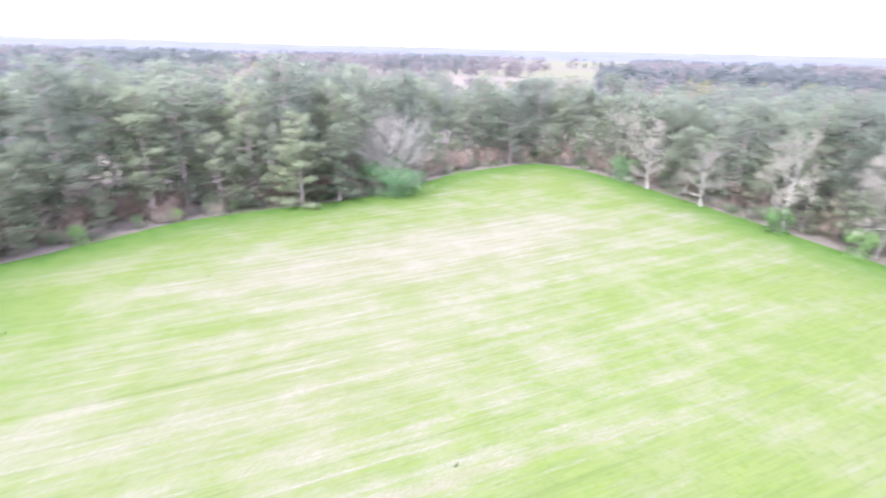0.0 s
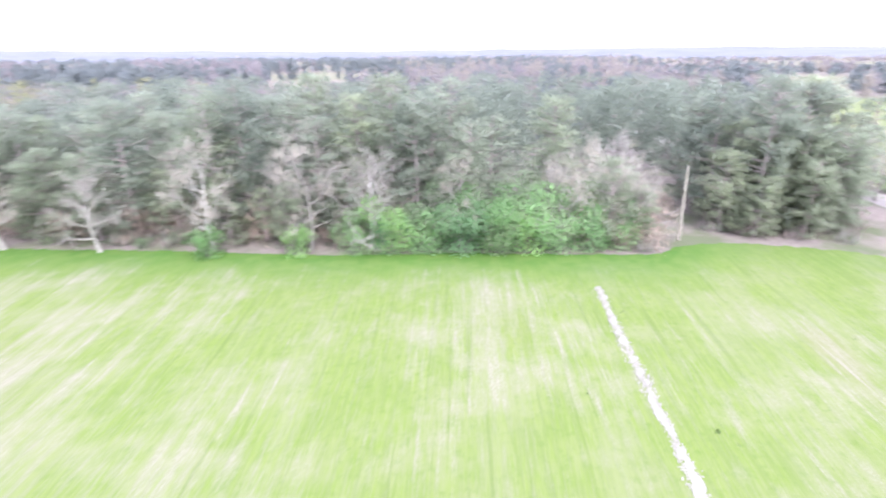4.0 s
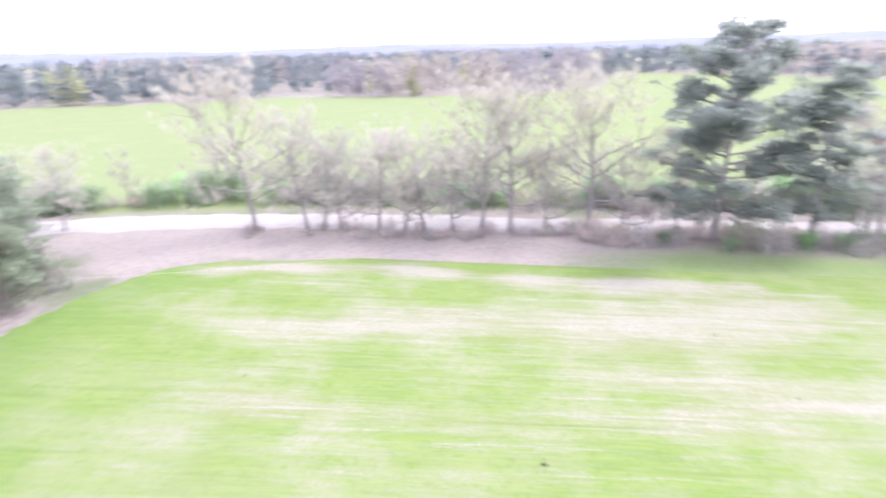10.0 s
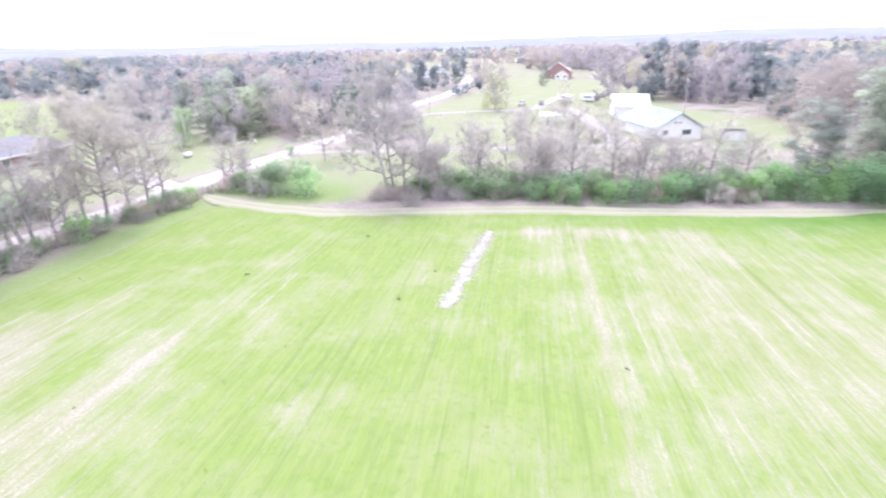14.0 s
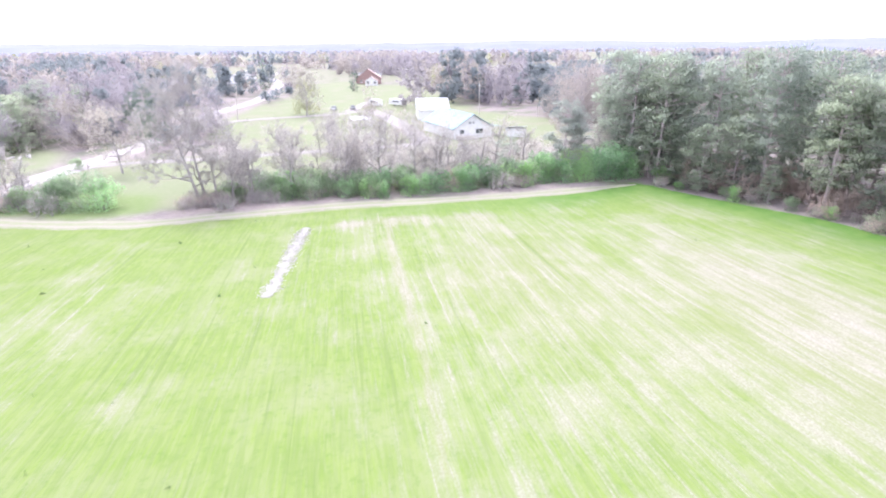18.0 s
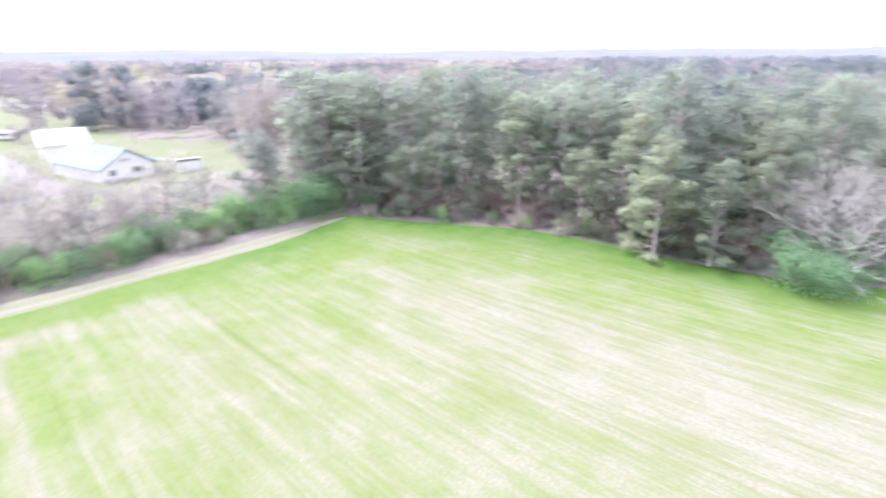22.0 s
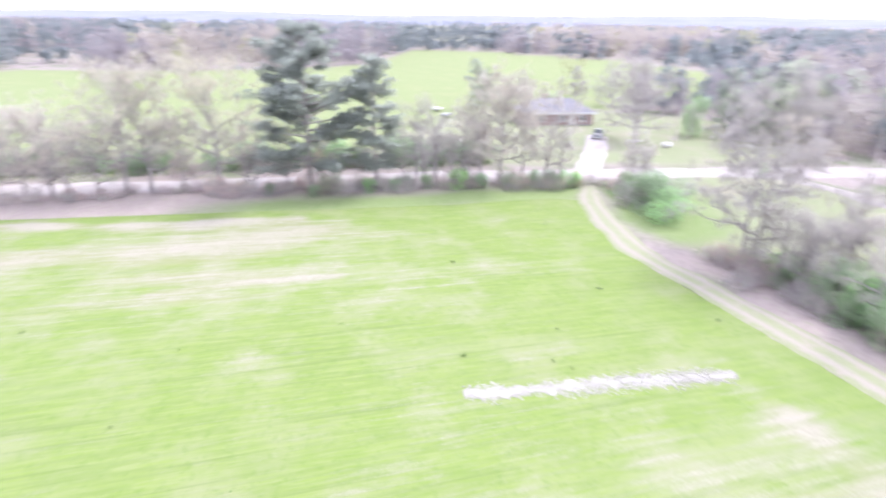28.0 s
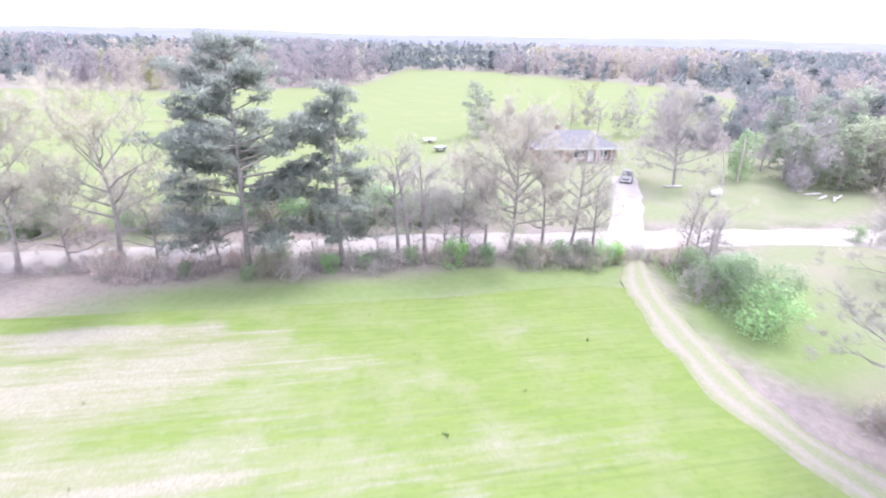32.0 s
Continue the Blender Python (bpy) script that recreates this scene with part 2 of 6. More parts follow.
DIRT_VERGE = [(-6.9, -37.4), (9.2, -30.6), (26.7, -21.7), (41.6, -13.8), (56.8, -7.7), (67.0, -3.3), (75.3, 1.6), (79.1, 9.5), (96.1, 7.5), (104.1, 3.8), (90.8, -5.4), (79.2, -12.4), (65.4, -20.3), (51.7, -27.1), (35.3, -33.4), (18.8, -41.3), (-5.2, -49.6)]
HEDGE_BANK = [(-17.7, -21.0), (-23.8, -10.4), (-32.3, 0.4), (-39.7, 13.4), (-47.3, 25.4), (-55.5, 34.6), (-61.1, 37.9), (-56.6, 24.7), (-46.8, 10.1), (-38.7, -6.3), (-26.3, -22.1)]

VERGE_GRASS = [(-7, -34.5), (9, -27.4), (26, -18.9), (42, -11), (44, -17.5), (28, -27.0), (10, -36.2), (-7, -43.5)]
NORTH_FIELD = [(-35, 230), (35, 230), (80, 560), (-80, 560)]
EAST_FIELD = [(124, 169), (144, 151), (375, 374), (323, 422)]
GATE_GRASS = [(-10.5, -34), (-13.5, -26), (-18, -23.5), (-24.5, -27), (-25, -41), (-15, -49), (-10, -47)]

axis = np.concatenate([-np.geomspace(4600, 175, 46)[:-1], np.arange(-175, 176, 1.75), np.geomspace(175, 4600, 46)[1:]])
gx, gy = np.meshgrid(axis + 15, axis + 10, indexing="ij")
near = (np.abs(gx - 15) < 176) & (np.abs(gy - 10) < 176)
gz = np.where(near, ground_z(gx, gy), 0.0) - 0.03
gz = gz + np.where(near, 0.07 * value_noise(gx, gy, 6.0, 1), 0.0)
n1 = len(axis)
idx = np.arange(n1 * n1).reshape(n1, n1)
quads = np.stack([idx[:-1, :-1], idx[1:, :-1], idx[1:, 1:], idx[:-1, 1:]], -1).reshape(-1, 4)


def soft_inside(poly, x, y, w):
    d = line_distance(poly, x, y, True)
    return np.clip(np.where(inside(poly, x, y), 0.5 + d / w, 0.5 - d / w), 0, 1)


wob = value_noise(gx, gy, 9.0, 2) * 2.5
wob2 = value_noise(gx, gy, 9.0, 3) * 2.5
sx, sy = gx + np.where(near, wob, 0), gy + np.where(near, wob2, 0)
lawn = np.maximum.reduce([soft_inside(p, sx, sy, 4.0) for p in (OPEN_SOUTH,)])
far_gap = np.where(np.hypot(gx - 15, gy - 10) < 900, value_noise(gx, gy, 160.0, 12), value_noise(gx, gy, 420.0, 12))
lawn = np.where((np.hypot(gx - 15, gy - 10) > 330) & ((gy > 0) | (line_distance(OPEN_SOUTH, gx, gy, True) > 150)), np.maximum(lawn, 0.35 * np.clip((0.0 - far_gap) / 0.06, 0, 1)), lawn)
yard = np.maximum.reduce([soft_inside(p, sx, sy, 4.0) for p in (YARD, WEST_MEADOW, WEST_YARD)])
verge = np.maximum.reduce([soft_inside(DIRT_VERGE, sx, sy, 3.0), soft_inside(HEDGE_BANK, sx, sy, 2.0), 0.6 * soft_inside(NORTH_FIELD, gx, gy, 30.0), 0.6 * soft_inside(EAST_FIELD, gx, gy, 30.0)])


lush_grass = np.maximum(soft_inside(VERGE_GRASS, sx, sy, 4.0) * np.clip((44 - sx) / 12, 0, 1), soft_inside(GATE_GRASS, sx, sy, 3.0))


def ground_material():
    m = bpy.data.materials.new("land")
    t, p, o = nodes_of(m)
    f1, f2, f3 = noise_of(t, 0.12, 6.0), noise_of(t, 1.3, 6.0), noise_of(t, 7.0, 4.0)
    f = math_of(t, 'ADD', math_of(t, 'MULTIPLY', f2, 0.55), math_of(t, 'MULTIPLY', f3, 0.45))
    litter = mixc(t, ramp(t, f, 0.34, 0.66), (0.200, 0.172, 0.168), (0.275, 0.242, 0.238))
    litter = mixc(t, ramp(t, f1, 0.46, 0.66), litter, (0.135, 0.155, 0.10))
    green = mixc(t, ramp(t, f, 0.30, 0.70), (0.162, 0.203, 0.094), (0.196, 0.228, 0.120))
    green = mixc(t, ramp(t, f1, 0.45, 0.75), green, (0.207, 0.228, 0.125))
    lawn_c = mixc(t, ramp(t, f, 0.30, 0.70), (0.176, 0.204, 0.120), (0.212, 0.228, 0.150))
    lawn_c = mixc(t, ramp(t, f1, 0.46, 0.70), lawn_c, (0.228, 0.220, 0.172))
    bank = mixc(t, ramp(t, f, 0.35, 0.65), (0.235, 0.198, 0.190), (0.315, 0.275, 0.262))
    bank = mixc(t, ramp(t, f2, 0.56, 0.72), bank, (0.200, 0.215, 0.130))
    lush = mixc(t, ramp(t, f, 0.32, 0.68), (0.148, 0.205, 0.082), (0.184, 0.225, 0.112))
    c = mixc(t, attribute(t, "open"), litter, green)
    c = mixc(t, attribute(t, "yard"), c, lawn_c)
    c = mixc(t, attribute(t, "verge"), c, bank)
    c = mixc(t, attribute(t, "lush"), c, lush)
    t.links.new(c, p.inputs["Base Color"])
    p.inputs["Roughness"].default_value = 0.95
    p.inputs["Specular IOR Level"].default_value = 0.1
    bump_of(t, p, f, 0.6, 0.10)
    return m


ground = part("ground", np.stack([gx, gy, gz], -1).reshape(-1, 3), quads, ground_material(), smooth=True)
for key, vals in (("open", lawn), ("yard", yard), ("verge", verge), ("lush", lush_grass)):
    float_layer(ground.data, key, vals)
tagged(ground, "gently rolling land with brown leaf litter, meadow and lawns", "ground", kind="structure")

# ---- the sown field ----
field_line = smooth_line(FIELD + FIELD[:1], 1.0)
fs = (field_line[:, 0] + 6) * UX + (field_line[:, 1] + 36) * UY
fd = -(field_line[:, 0] + 6) * UY + (field_line[:, 1] + 36) * UX
NV, NU = 230, 210
dv = np.linspace(fd.min() + 0.02, fd.max() - 0.02, NV)
lo, hi = np.zeros(NV), np.zeros(NV)
for i, d in enumerate(dv):
    k = np.nonzero((fd[:-1] - d) * (fd[1:] - d) <= 0)[0]
    w = (d - fd[k]) / np.where(fd[k + 1] == fd[k], 1e-9, fd[k + 1] - fd[k])
    s = fs[k] + w * (fs[k + 1] - fs[k])
    lo[i], hi[i] = s.min(), s.max()
rag = np.random.RandomState(5)
lo, hi = lo + rag.uniform(-0.25, 0.25, NV), hi + rag.uniform(-0.25, 0.25, NV)
k = np.linspace(0, 1, NU)
fsg = lo[:, None] + (hi - lo)[:, None] * k[None]
fdg = np.repeat(dv[:, None], NU, 1)
FX = -6 + fsg * UX - fdg * UY
FY = -36 + fsg * UY + fdg * UX
rim = line_distance(FIELD, FX, FY, True)
FZ = ground_z(FX, FY) + 0.10 - 0.10 * np.exp(-rim / 0.35) + 0.03 * value_noise(FX, FY, 2.5, 4)
rowv = fdg * (1 - 0.0028 * (fsg - 35))


def blob(cx, cy, a, b, turn=23):
    c, s = math.cos(radians(turn)), math.sin(radians(turn))
    u, v = (FX - cx) * c + (FY - cy) * s, -(FX - cx) * s + (FY - cy) * c
    return np.exp(-(u / a) ** 2 - (v / b) ** 2)


def along(pts, w):
    return np.exp(-(line_distance(pts, FX, FY) / w) ** 2)


straw = (0.375 + 0.24 * blob(-7.0, 58.6, 25, 13, 38) + 0.12 * blob(-24, 46, 14, 5, 38) + 0.12 * blob(14.0, 66, 24, 16, 30) + 0.17 * blob(-20, 25, 17, 12) + 0.06 * blob(-6, 20, 14, 12) + 0.10 * blob(3, 36, 20, 8, 30) + 0.08 * blob(-10, 44, 18, 12, 30)
         + 0.36 * blob(23.8, -15.6, 7.0, 3.8) + 0.32 * blob(34, -13.0, 10, 3.2) + 0.06 * blob(31, -9, 16, 7) + 0.22 * blob(46, -0.3, 5.5, 2.0) + 0.24 * blob(34, -4, 9, 3.2) + 0.20 * blob(28, -8, 8, 3)
         + 0.22 * blob(27.3, -0.5, 9, 1.6) + 0.26 * blob(62, 0, 7, 2.2) + 0.20 * blob(40, -9.5, 12, 1.4) + 0.26 * blob(51, 15.8, 5, 2.4) + 0.22 * blob(56, 8, 8, 2.4) + 0.22 * blob(48.5, 3, 7, 2.2) + 0.04 * blob(46, 8, 16, 9) + 0.18 * blob(40, 11, 13, 1.6)
         + 0.20 * blob(40, 37, 8, 7) + 0.16 * blob(38, 24, 6, 5) + 0.22 * blob(-1, -11.6, 9, 2.6) + 0.10 * blob(20, -4, 16, 5) + 0.16 * blob(14, -16.3, 6, 1.6) + 0.22 * blob(25, 3, 10, 1.2)
         + 0.20 * blob(15.2, 9.1, 3.4, 0.7) + 0.14 * blob(4.5, 11.3, 6, 0.9) + 0.34 * blob(-21.6, 4.8, 2.4, 2.0, -55) + 0.36 * blob(-26.0, 9.3, 2.8, 4.2, 30) + 0.22 * blob(-30, 18, 2.0, 3.0, 30)
         - 0.13 * blob(4, -20, 14, 8) - 0.13 * blob(-12, -8, 8, 14, -45) - 0.12 * blob(62, 24, 12, 12) - 0.10 * blob(20, 20, 22, 9)
         + 0.22 * along([(12.5, 29.7), (3, 24.7), (-7.6, 18.5), (-19, 11.6), (-25.5, 8.9)], 0.5) + 0.14 * along([(-25, 46), (-10, 56), (0.5, 63.2), (12, 70)], 0.7) + 0.22 * along([(28, 3), (21.3, -1.5), (14, -5.2)], 0.6))
straw = straw * np.clip((rim - 0.8) / 6.0, 0, 1) ** 0.6
straw = straw + 1.0 * along([(73, 5), (66, -0.5), (57, -5.5), (42, -10.3), (26, -18.2)], 1.5) * (0.6 + 0.8 * value_noise(FX, FY, 7.0, 21))
green_rim = np.exp(-(rim / 6.5) ** 2) * np.clip(0.35 + np.clip((FY - 20) / 14, 0, 0.65) - 0.28 * (FY < 4), 0, 1)


def field_material():
    m = bpy.data.materials.new("sown_field")
    t, p, o = nodes_of(m)
    rows = noise_of(t, 1.0, 3.0, 0.55, "UV", (0.035, 1.05, 1.0))
    dash = noise_of(t, 1.0, 3.0, 0.6, "UV", (0.20, 2.4, 1.0))
    fine = noise_of(t, 1.0, 3.0, 0.65, "UV", (0.55, 6.0, 1.0))
    clod = noise_of(t, 7.0, 3.0, 0.6)
    patch = noise_of(t, 0.16, 5.0, 0.6)
    tone = noise_of(t, 0.5, 4.0, 0.55)
    f = math_of(t, 'ADD', math_of(t, 'MULTIPLY', rows, 0.85), math_of(t, 'MULTIPLY', dash, 0.80))
    f = math_of(t, 'ADD', f, math_of(t, 'MULTIPLY', fine, 0.55))
    f = math_of(t, 'ADD', f, math_of(t, 'MULTIPLY', patch, 0.95))
    f = math_of(t, 'ADD', f, math_of(t, 'MULTIPLY', clod, 0.25))
    f = math_of(t, 'ADD', f, math_of(t, 'SUBTRACT', math_of(t, 'MULTIPLY', attribute(t, "straw"), 1.25), 1.70))
    green = mixc(t, ramp(t, tone, 0.30, 0.70), (0.146, 0.211, 0.052), (0.169, 0.224, 0.067))
    green = mixc(t, math_of(t, 'MULTIPLY', ramp(t, fine, 0.34, 0.66), 0.55), green, (0.194, 0.225, 0.110))
    green = mixc(t, math_of(t, 'MULTIPLY', ramp(t, dash, 0.38, 0.62), 0.55), green, (0.130, 0.180, 0.059))
    green = mixc(t, math_of(t, 'MULTIPLY', ramp(t, patch, 0.42, 0.70), 0.7), green, (0.200, 0.222, 0.120))
    tuft, sweep = noise_of(t, 1.7, 4.0, 0.65), noise_of(t, 1.0, 4.0, 0.6, "UV", (0.045, 0.16, 1.0))
    green = mixc(t, math_of(t, 'MULTIPLY', ramp(t, tuft, 0.50, 0.72), 0.45), green, (0.108, 0.172, 0.045))
    green = mixc(t, math_of(t, 'MULTIPLY', ramp(t, sweep, 0.50, 0.66), 0.28), green, (0.222, 0.232, 0.150))
    bare = math_of(t, 'MULTIPLY', ramp(t, math_of(t, 'ADD', f, math_of(t, 'MULTIPLY', math_of(t, 'SUBTRACT', sweep, 0.5), 0.45)), 0.40, 1.22), 0.84)
    green = mixc(t, math_of(t, 'MULTIPLY', ramp(t, attribute(t, "straw"), 0.46, 0.72), 0.75), green, (0.186, 0.197, 0.104))
    thread = ramp(t, noise_of(t, 1.0, 2.0, 0.5, "UV", (0.075, 2.7, 1.0)), 0.57, 0.68)
    thread = math_of(t, 'MULTIPLY', thread, ramp(t, f, 0.42, 0.85))
    bare = math_of(t, 'MAXIMUM', bare, math_of(t, 'MULTIPLY', thread, 0.8))
    rut = ramp(t, noise_of(t, 1.0, 2.0, 0.5, "UV", (0.05, 1.9, 2.0)), 0.60, 0.70)
    green = mixc(t, math_of(t, 'MULTIPLY', rut, 0.45), green, (0.112, 0.158, 0.052))
    deep = mixc(t, ramp(t, tone, 0.35, 0.65), (0.076, 0.162, 0.036), (0.104, 0.182, 0.048))
    green = mixc(t, math_of(t, 'MULTIPLY', attribute(t, "rim"), 1.0), green, deep)
    pale = mixc(t, ramp(t, clod, 0.35, 0.65), (0.245, 0.225, 0.196), (0.312, 0.291, 0.264))
    t.links.new(mixc(t, bare, green, pale), p.inputs["Base Color"])
    p.inputs["Roughness"].default_value = 0.95
    p.inputs["Specular IOR Level"].default_value = 0.1
    bump_of(t, p, math_of(t, 'ADD', dash, fine), 0.35, 0.05)
    return m


fi = np.arange(NV * NU).reshape(NV, NU)
fq = np.stack([fi[:-1, :-1], fi[:-1, 1:], fi[1:, 1:], fi[1:, :-1]], -1).reshape(-1, 4)
field = part("field", np.stack([FX, FY, FZ], -1).reshape(-1, 3), fq, field_material(), smooth=True)
float_layer(field.data, "straw", straw)
float_layer(field.data, "rim", green_rim)
uv = field.data.uv_layers.new(name="rows")
loop_v = np.zeros(len(field.data.loops), np.int32)
field.data.loops.foreach_get("vertex_index", loop_v)
uv.data.foreach_set("uv", np.stack([fsg.ravel()[loop_v], rowv.ravel()[loop_v]], -1).ravel().astype(np.float32))
tagged(field, "bright green young crop in rows with pale straw streaks", "field", kind="structure")


# ---- roads and tracks ----
def ribbon(name, pts, width, mat, lift=0.05, label="", rough_edge=0.35, seed=1, across=8, step=0.7, crown=0.06, ends=1.0, category="road"):
    c = smooth_line(pts, step)
    d = np.gradient(c, axis=0)
    d /= np.linalg.norm(d, axis=1)[:, None]
    nrm = np.stack([-d[:, 1], d[:, 0]], -1)
    run = np.concatenate([[0], np.cumsum(np.linalg.norm(np.diff(c, axis=0), axis=1))])
    r = np.random.RandomState(seed)
    e = [np.convolve(r.normal(0, rough_edge, len(c) + 4), np.ones(5) / 5, "valid") for _ in range(2)]
    taper = np.clip(np.minimum(run, run[-1] - run) / max(ends, 1e-6), 0.15, 1)
    vs, uvs = [], []
    for j in range(across + 1):
        q = -1 + 2 * j / across
        off = q * width / 2 * taper + (e[0] * max(0, -q) - e[1] * max(0, q))
        p = c + nrm * off[:, None]
        z = ground_z(p[:, 0], p[:, 1]) + lift + crown * (1 - q * q) - (0.09 if abs(q) == 1 else 0)
        vs.append(np.stack([p[:, 0], p[:, 1], z], -1))
        uvs.append(np.stack([np.full(len(c), q), run], -1))
    vs, uvs = np.stack(vs, 1), np.stack(uvs, 1)
    n = len(c)
    ii = np.arange(n * (across + 1)).reshape(n, across + 1)
    q4 = np.stack([ii[:-1, :-1], ii[1:, :-1], ii[1:, 1:], ii[:-1, 1:]], -1).reshape(-1, 4)[:, ::-1]
    ob = part(name, vs.reshape(-1, 3), q4, mat, smooth=True)
    lay = ob.data.uv_layers.new(name="run")
    lv = np.zeros(len(ob.data.loops), np.int32)
    ob.data.loops.foreach_get("vertex_index", lv)
    lay.data.foreach_set("uv", uvs.reshape(-1, 2)[lv].ravel().astype(np.float32))
    return tagged(ob, label, category, kind="structure")


def gravel(name, a, b, wheel):
    m = bpy.data.materials.new(name)
    t, p, o = nodes_of(m)
    f, big = noise_of(t, 7.0, 5.0, 0.65), noise_of(t, 0.5, 5.0)
    streak = noise_of(t, 1.0, 4.0, 0.6, "UV", (3.0, 0.05, 1.0))
    c = mixc(t, ramp(t, math_of(t, 'ADD', math_of(t, 'MULTIPLY', f, 0.5), math_of(t, 'MULTIPLY', big, 0.5)), 0.36, 0.64), a, b)
    c = mixc(t, ramp(t, streak, 0.55, 0.75), c, wheel)
    t.links.new(c, p.inputs["Base Color"])
    p.inputs["Roughness"].default_value = 0.95
    bump_of(t, p, f, 0.5, 0.03)
    return m


def rut_material():
    m = bpy.data.materials.new("two_rut_track")
    t, p, o = nodes_of(m)
    c = t.nodes.new("ShaderNodeTexCoord")
    sep = t.nodes.new("ShaderNodeSeparateXYZ")
    t.links.new(c.outputs["UV"], sep.inputs["Vector"])
    wavy = noise_of(t, 0.9, 5.0)
    a = math_of(t, 'ABSOLUTE', math_of(t, 'SUBTRACT', math_of(t, 'ABSOLUTE', sep.outputs["X"]), 0.47))
    a = math_of(t, 'ADD', a, math_of(t, 'MULTIPLY', math_of(t, 'SUBTRACT', wavy, 0.5), 0.5))
    f = noise_of(t, 6.0, 5.0, 0.65)
    soil = mixc(t, ramp(t, f, 0.35, 0.65), (0.235, 0.206, 0.192), (0.288, 0.262, 0.244))
    turf = mixc(t, ramp(t, f, 0.35, 0.65), (0.175, 0.205, 0.105), (0.225, 0.235, 0.150))
    turf = mixc(t, ramp(t, wavy, 0.50, 0.68), turf, (0.245, 0.222, 0.190))
    t.links.new(mixc(t, math_of(t, 'ADD', math_of(t, 'MULTIPLY', ramp(t, a, -0.02, 0.36), 0.8), 0.15), soil, turf), p.inputs["Base Color"])
    p.inputs["Roughness"].default_value = 0.95
    bump_of(t, p, f, 0.5, 0.04)
    return m


M_ROAD = gravel("pale_dirt_road", (0.300, 0.272, 0.272), (0.370, 0.342, 0.345), (0.395, 0.368, 0.372))
M_LANE = gravel("grey_gravel_lane", (0.234, 0.211, 0.209), (0.304, 0.281, 0.278), (0.328, 0.304, 0.303))
M_RUT = rut_material()
M_CHALK = gravel("bare_pale_soil", (0.240, 0.232, 0.212), (0.315, 0.305, 0.288), (0.190, 0.196, 0.140))
ribbon("road", ROAD, 6.0, M_ROAD, 0.05, "pale pinkish dirt road with faint wheel marks", 0.5, 11, category="road")
ribbon("gravel_lane", LANE, 3.0, M_LANE, 0.06, "narrow pale gravel lane beside a wire fence", 0.4, 12, category="lane")
ribbon("house_drive", HOUSE_DRIVE, 5.0, M_LANE, 0.09, "wide pale gravel drive beside the white house", 0.7, 13, category="drive")
ribbon("back_road", BACK_ROAD, 3.6, M_LANE, 0.12, "pale gravel road crossing the lawn", 0.4, 14, category="road")
ribbon("brick_house_drive", BRICK_DRIVE, 4.2, M_ROAD, 0.09, "pale dirt drive leading up to the brick house", 0.25, 15, category="drive")
ribbon("farm_track", TRACK, 3.6, M_RUT, 0.13, "two-rut farm track with grassy middle along the crop", 0.4, 16, across=12, ends=9.0, category="track")


def soil_strip(pts, width, count, label, seed):
    """A strip of bare whitish soil: many low ragged clods lying among the crop."""
    r = np.random.RandomState(seed)
    c = smooth_line(pts, 0.2)
    ways = np.gradient(c, axis=0)
    vs, fs = [], []
    for k in range(count):
        i = r.randint(0, len(c))
        e = min(i, len(c) - 1 - i) / len(c) * 6
        d = ways[i] / np.linalg.norm(ways[i])
        off = r.normal(0, 0.26) * width * (0.8 + 0.2 * math.sin(i * 0.13 + 2 * math.sin(i * 0.05))) * min(1, 0.7 + e)
        q = c[i] + np.array([-d[1], d[0]]) * off
        n, ln, wd = r.randint(6, 9), r.uniform(0.05, 0.20), r.uniform(0.04, 0.11)
        base, tilt = len(vs), math.atan2(d[1], d[0]) + r.normal(0, 0.5)
        z = float(ground_z(q[0], q[1])) + 0.09
        for ring, (s, h) in enumerate(((1.0, -0.06), (0.75, 0.02))):
            for a in range(n):
                g = 2 * math.pi * a / n
                u, v = math.cos(g) * ln * s * r.uniform(0.75, 1.2), math.sin(g) * wd * s * r.uniform(0.75, 1.2)
                vs.append((q[0] + u * math.cos(tilt) - v * math.sin(tilt), q[1] + u * math.sin(tilt) + v * math.cos(tilt), z + h + 0.03 * r.rand()))
        fs += [(base + a, base + (a + 1) % n, base + n + (a + 1) % n, base + n + a) for a in range(n)] + [tuple(range(base + n, base + 2 * n))]
    n, half = len(c), len(vs)
    d = ways / np.linalg.norm(ways, axis=1)[:, None]
    for sgn in (-1, 1):
        edge = np.clip(0.24 + np.convolve(r.normal(0, 0.8, n + 2), np.ones(3) / 3, "valid") + np.convolve(r.normal(0, 1.1, n + 12), np.ones(13) / 13, "valid"), 0.01, 1.0) * width * 0.5 * np.clip(np.minimum(np.arange(n), n - 1 - np.arange(n)) / 6.0, 0.1, 1)
        for k in range(n):
            vs.append((c[k, 0] - sgn * d[k, 1] * edge[k], c[k, 1] + sgn * d[k, 0] * edge[k], 0.135))
    fs += [(half + n + k, half + n + k + 1, half + k + 1, half + k)[::-1] for k in range(n - 1)]
    return tagged(part("bare_soil_strip", vs, fs, M_CHALK), label, "soil strip", kind="structure")


soil_strip([(-1.5, 8.0), (-6, 6.2), (-12, 3.6), (-19, 0.6)], 1.6, 3000, "broken strip of bare whitish soil in the crop", 17)
soil_strip([(51.6, 33.4), (45, 29.8), (39, 26.2), (33.5, 23), (27.5, 19.6)], 0.85, 1700, "narrow broken strip of whitish soil in the crop", 18)


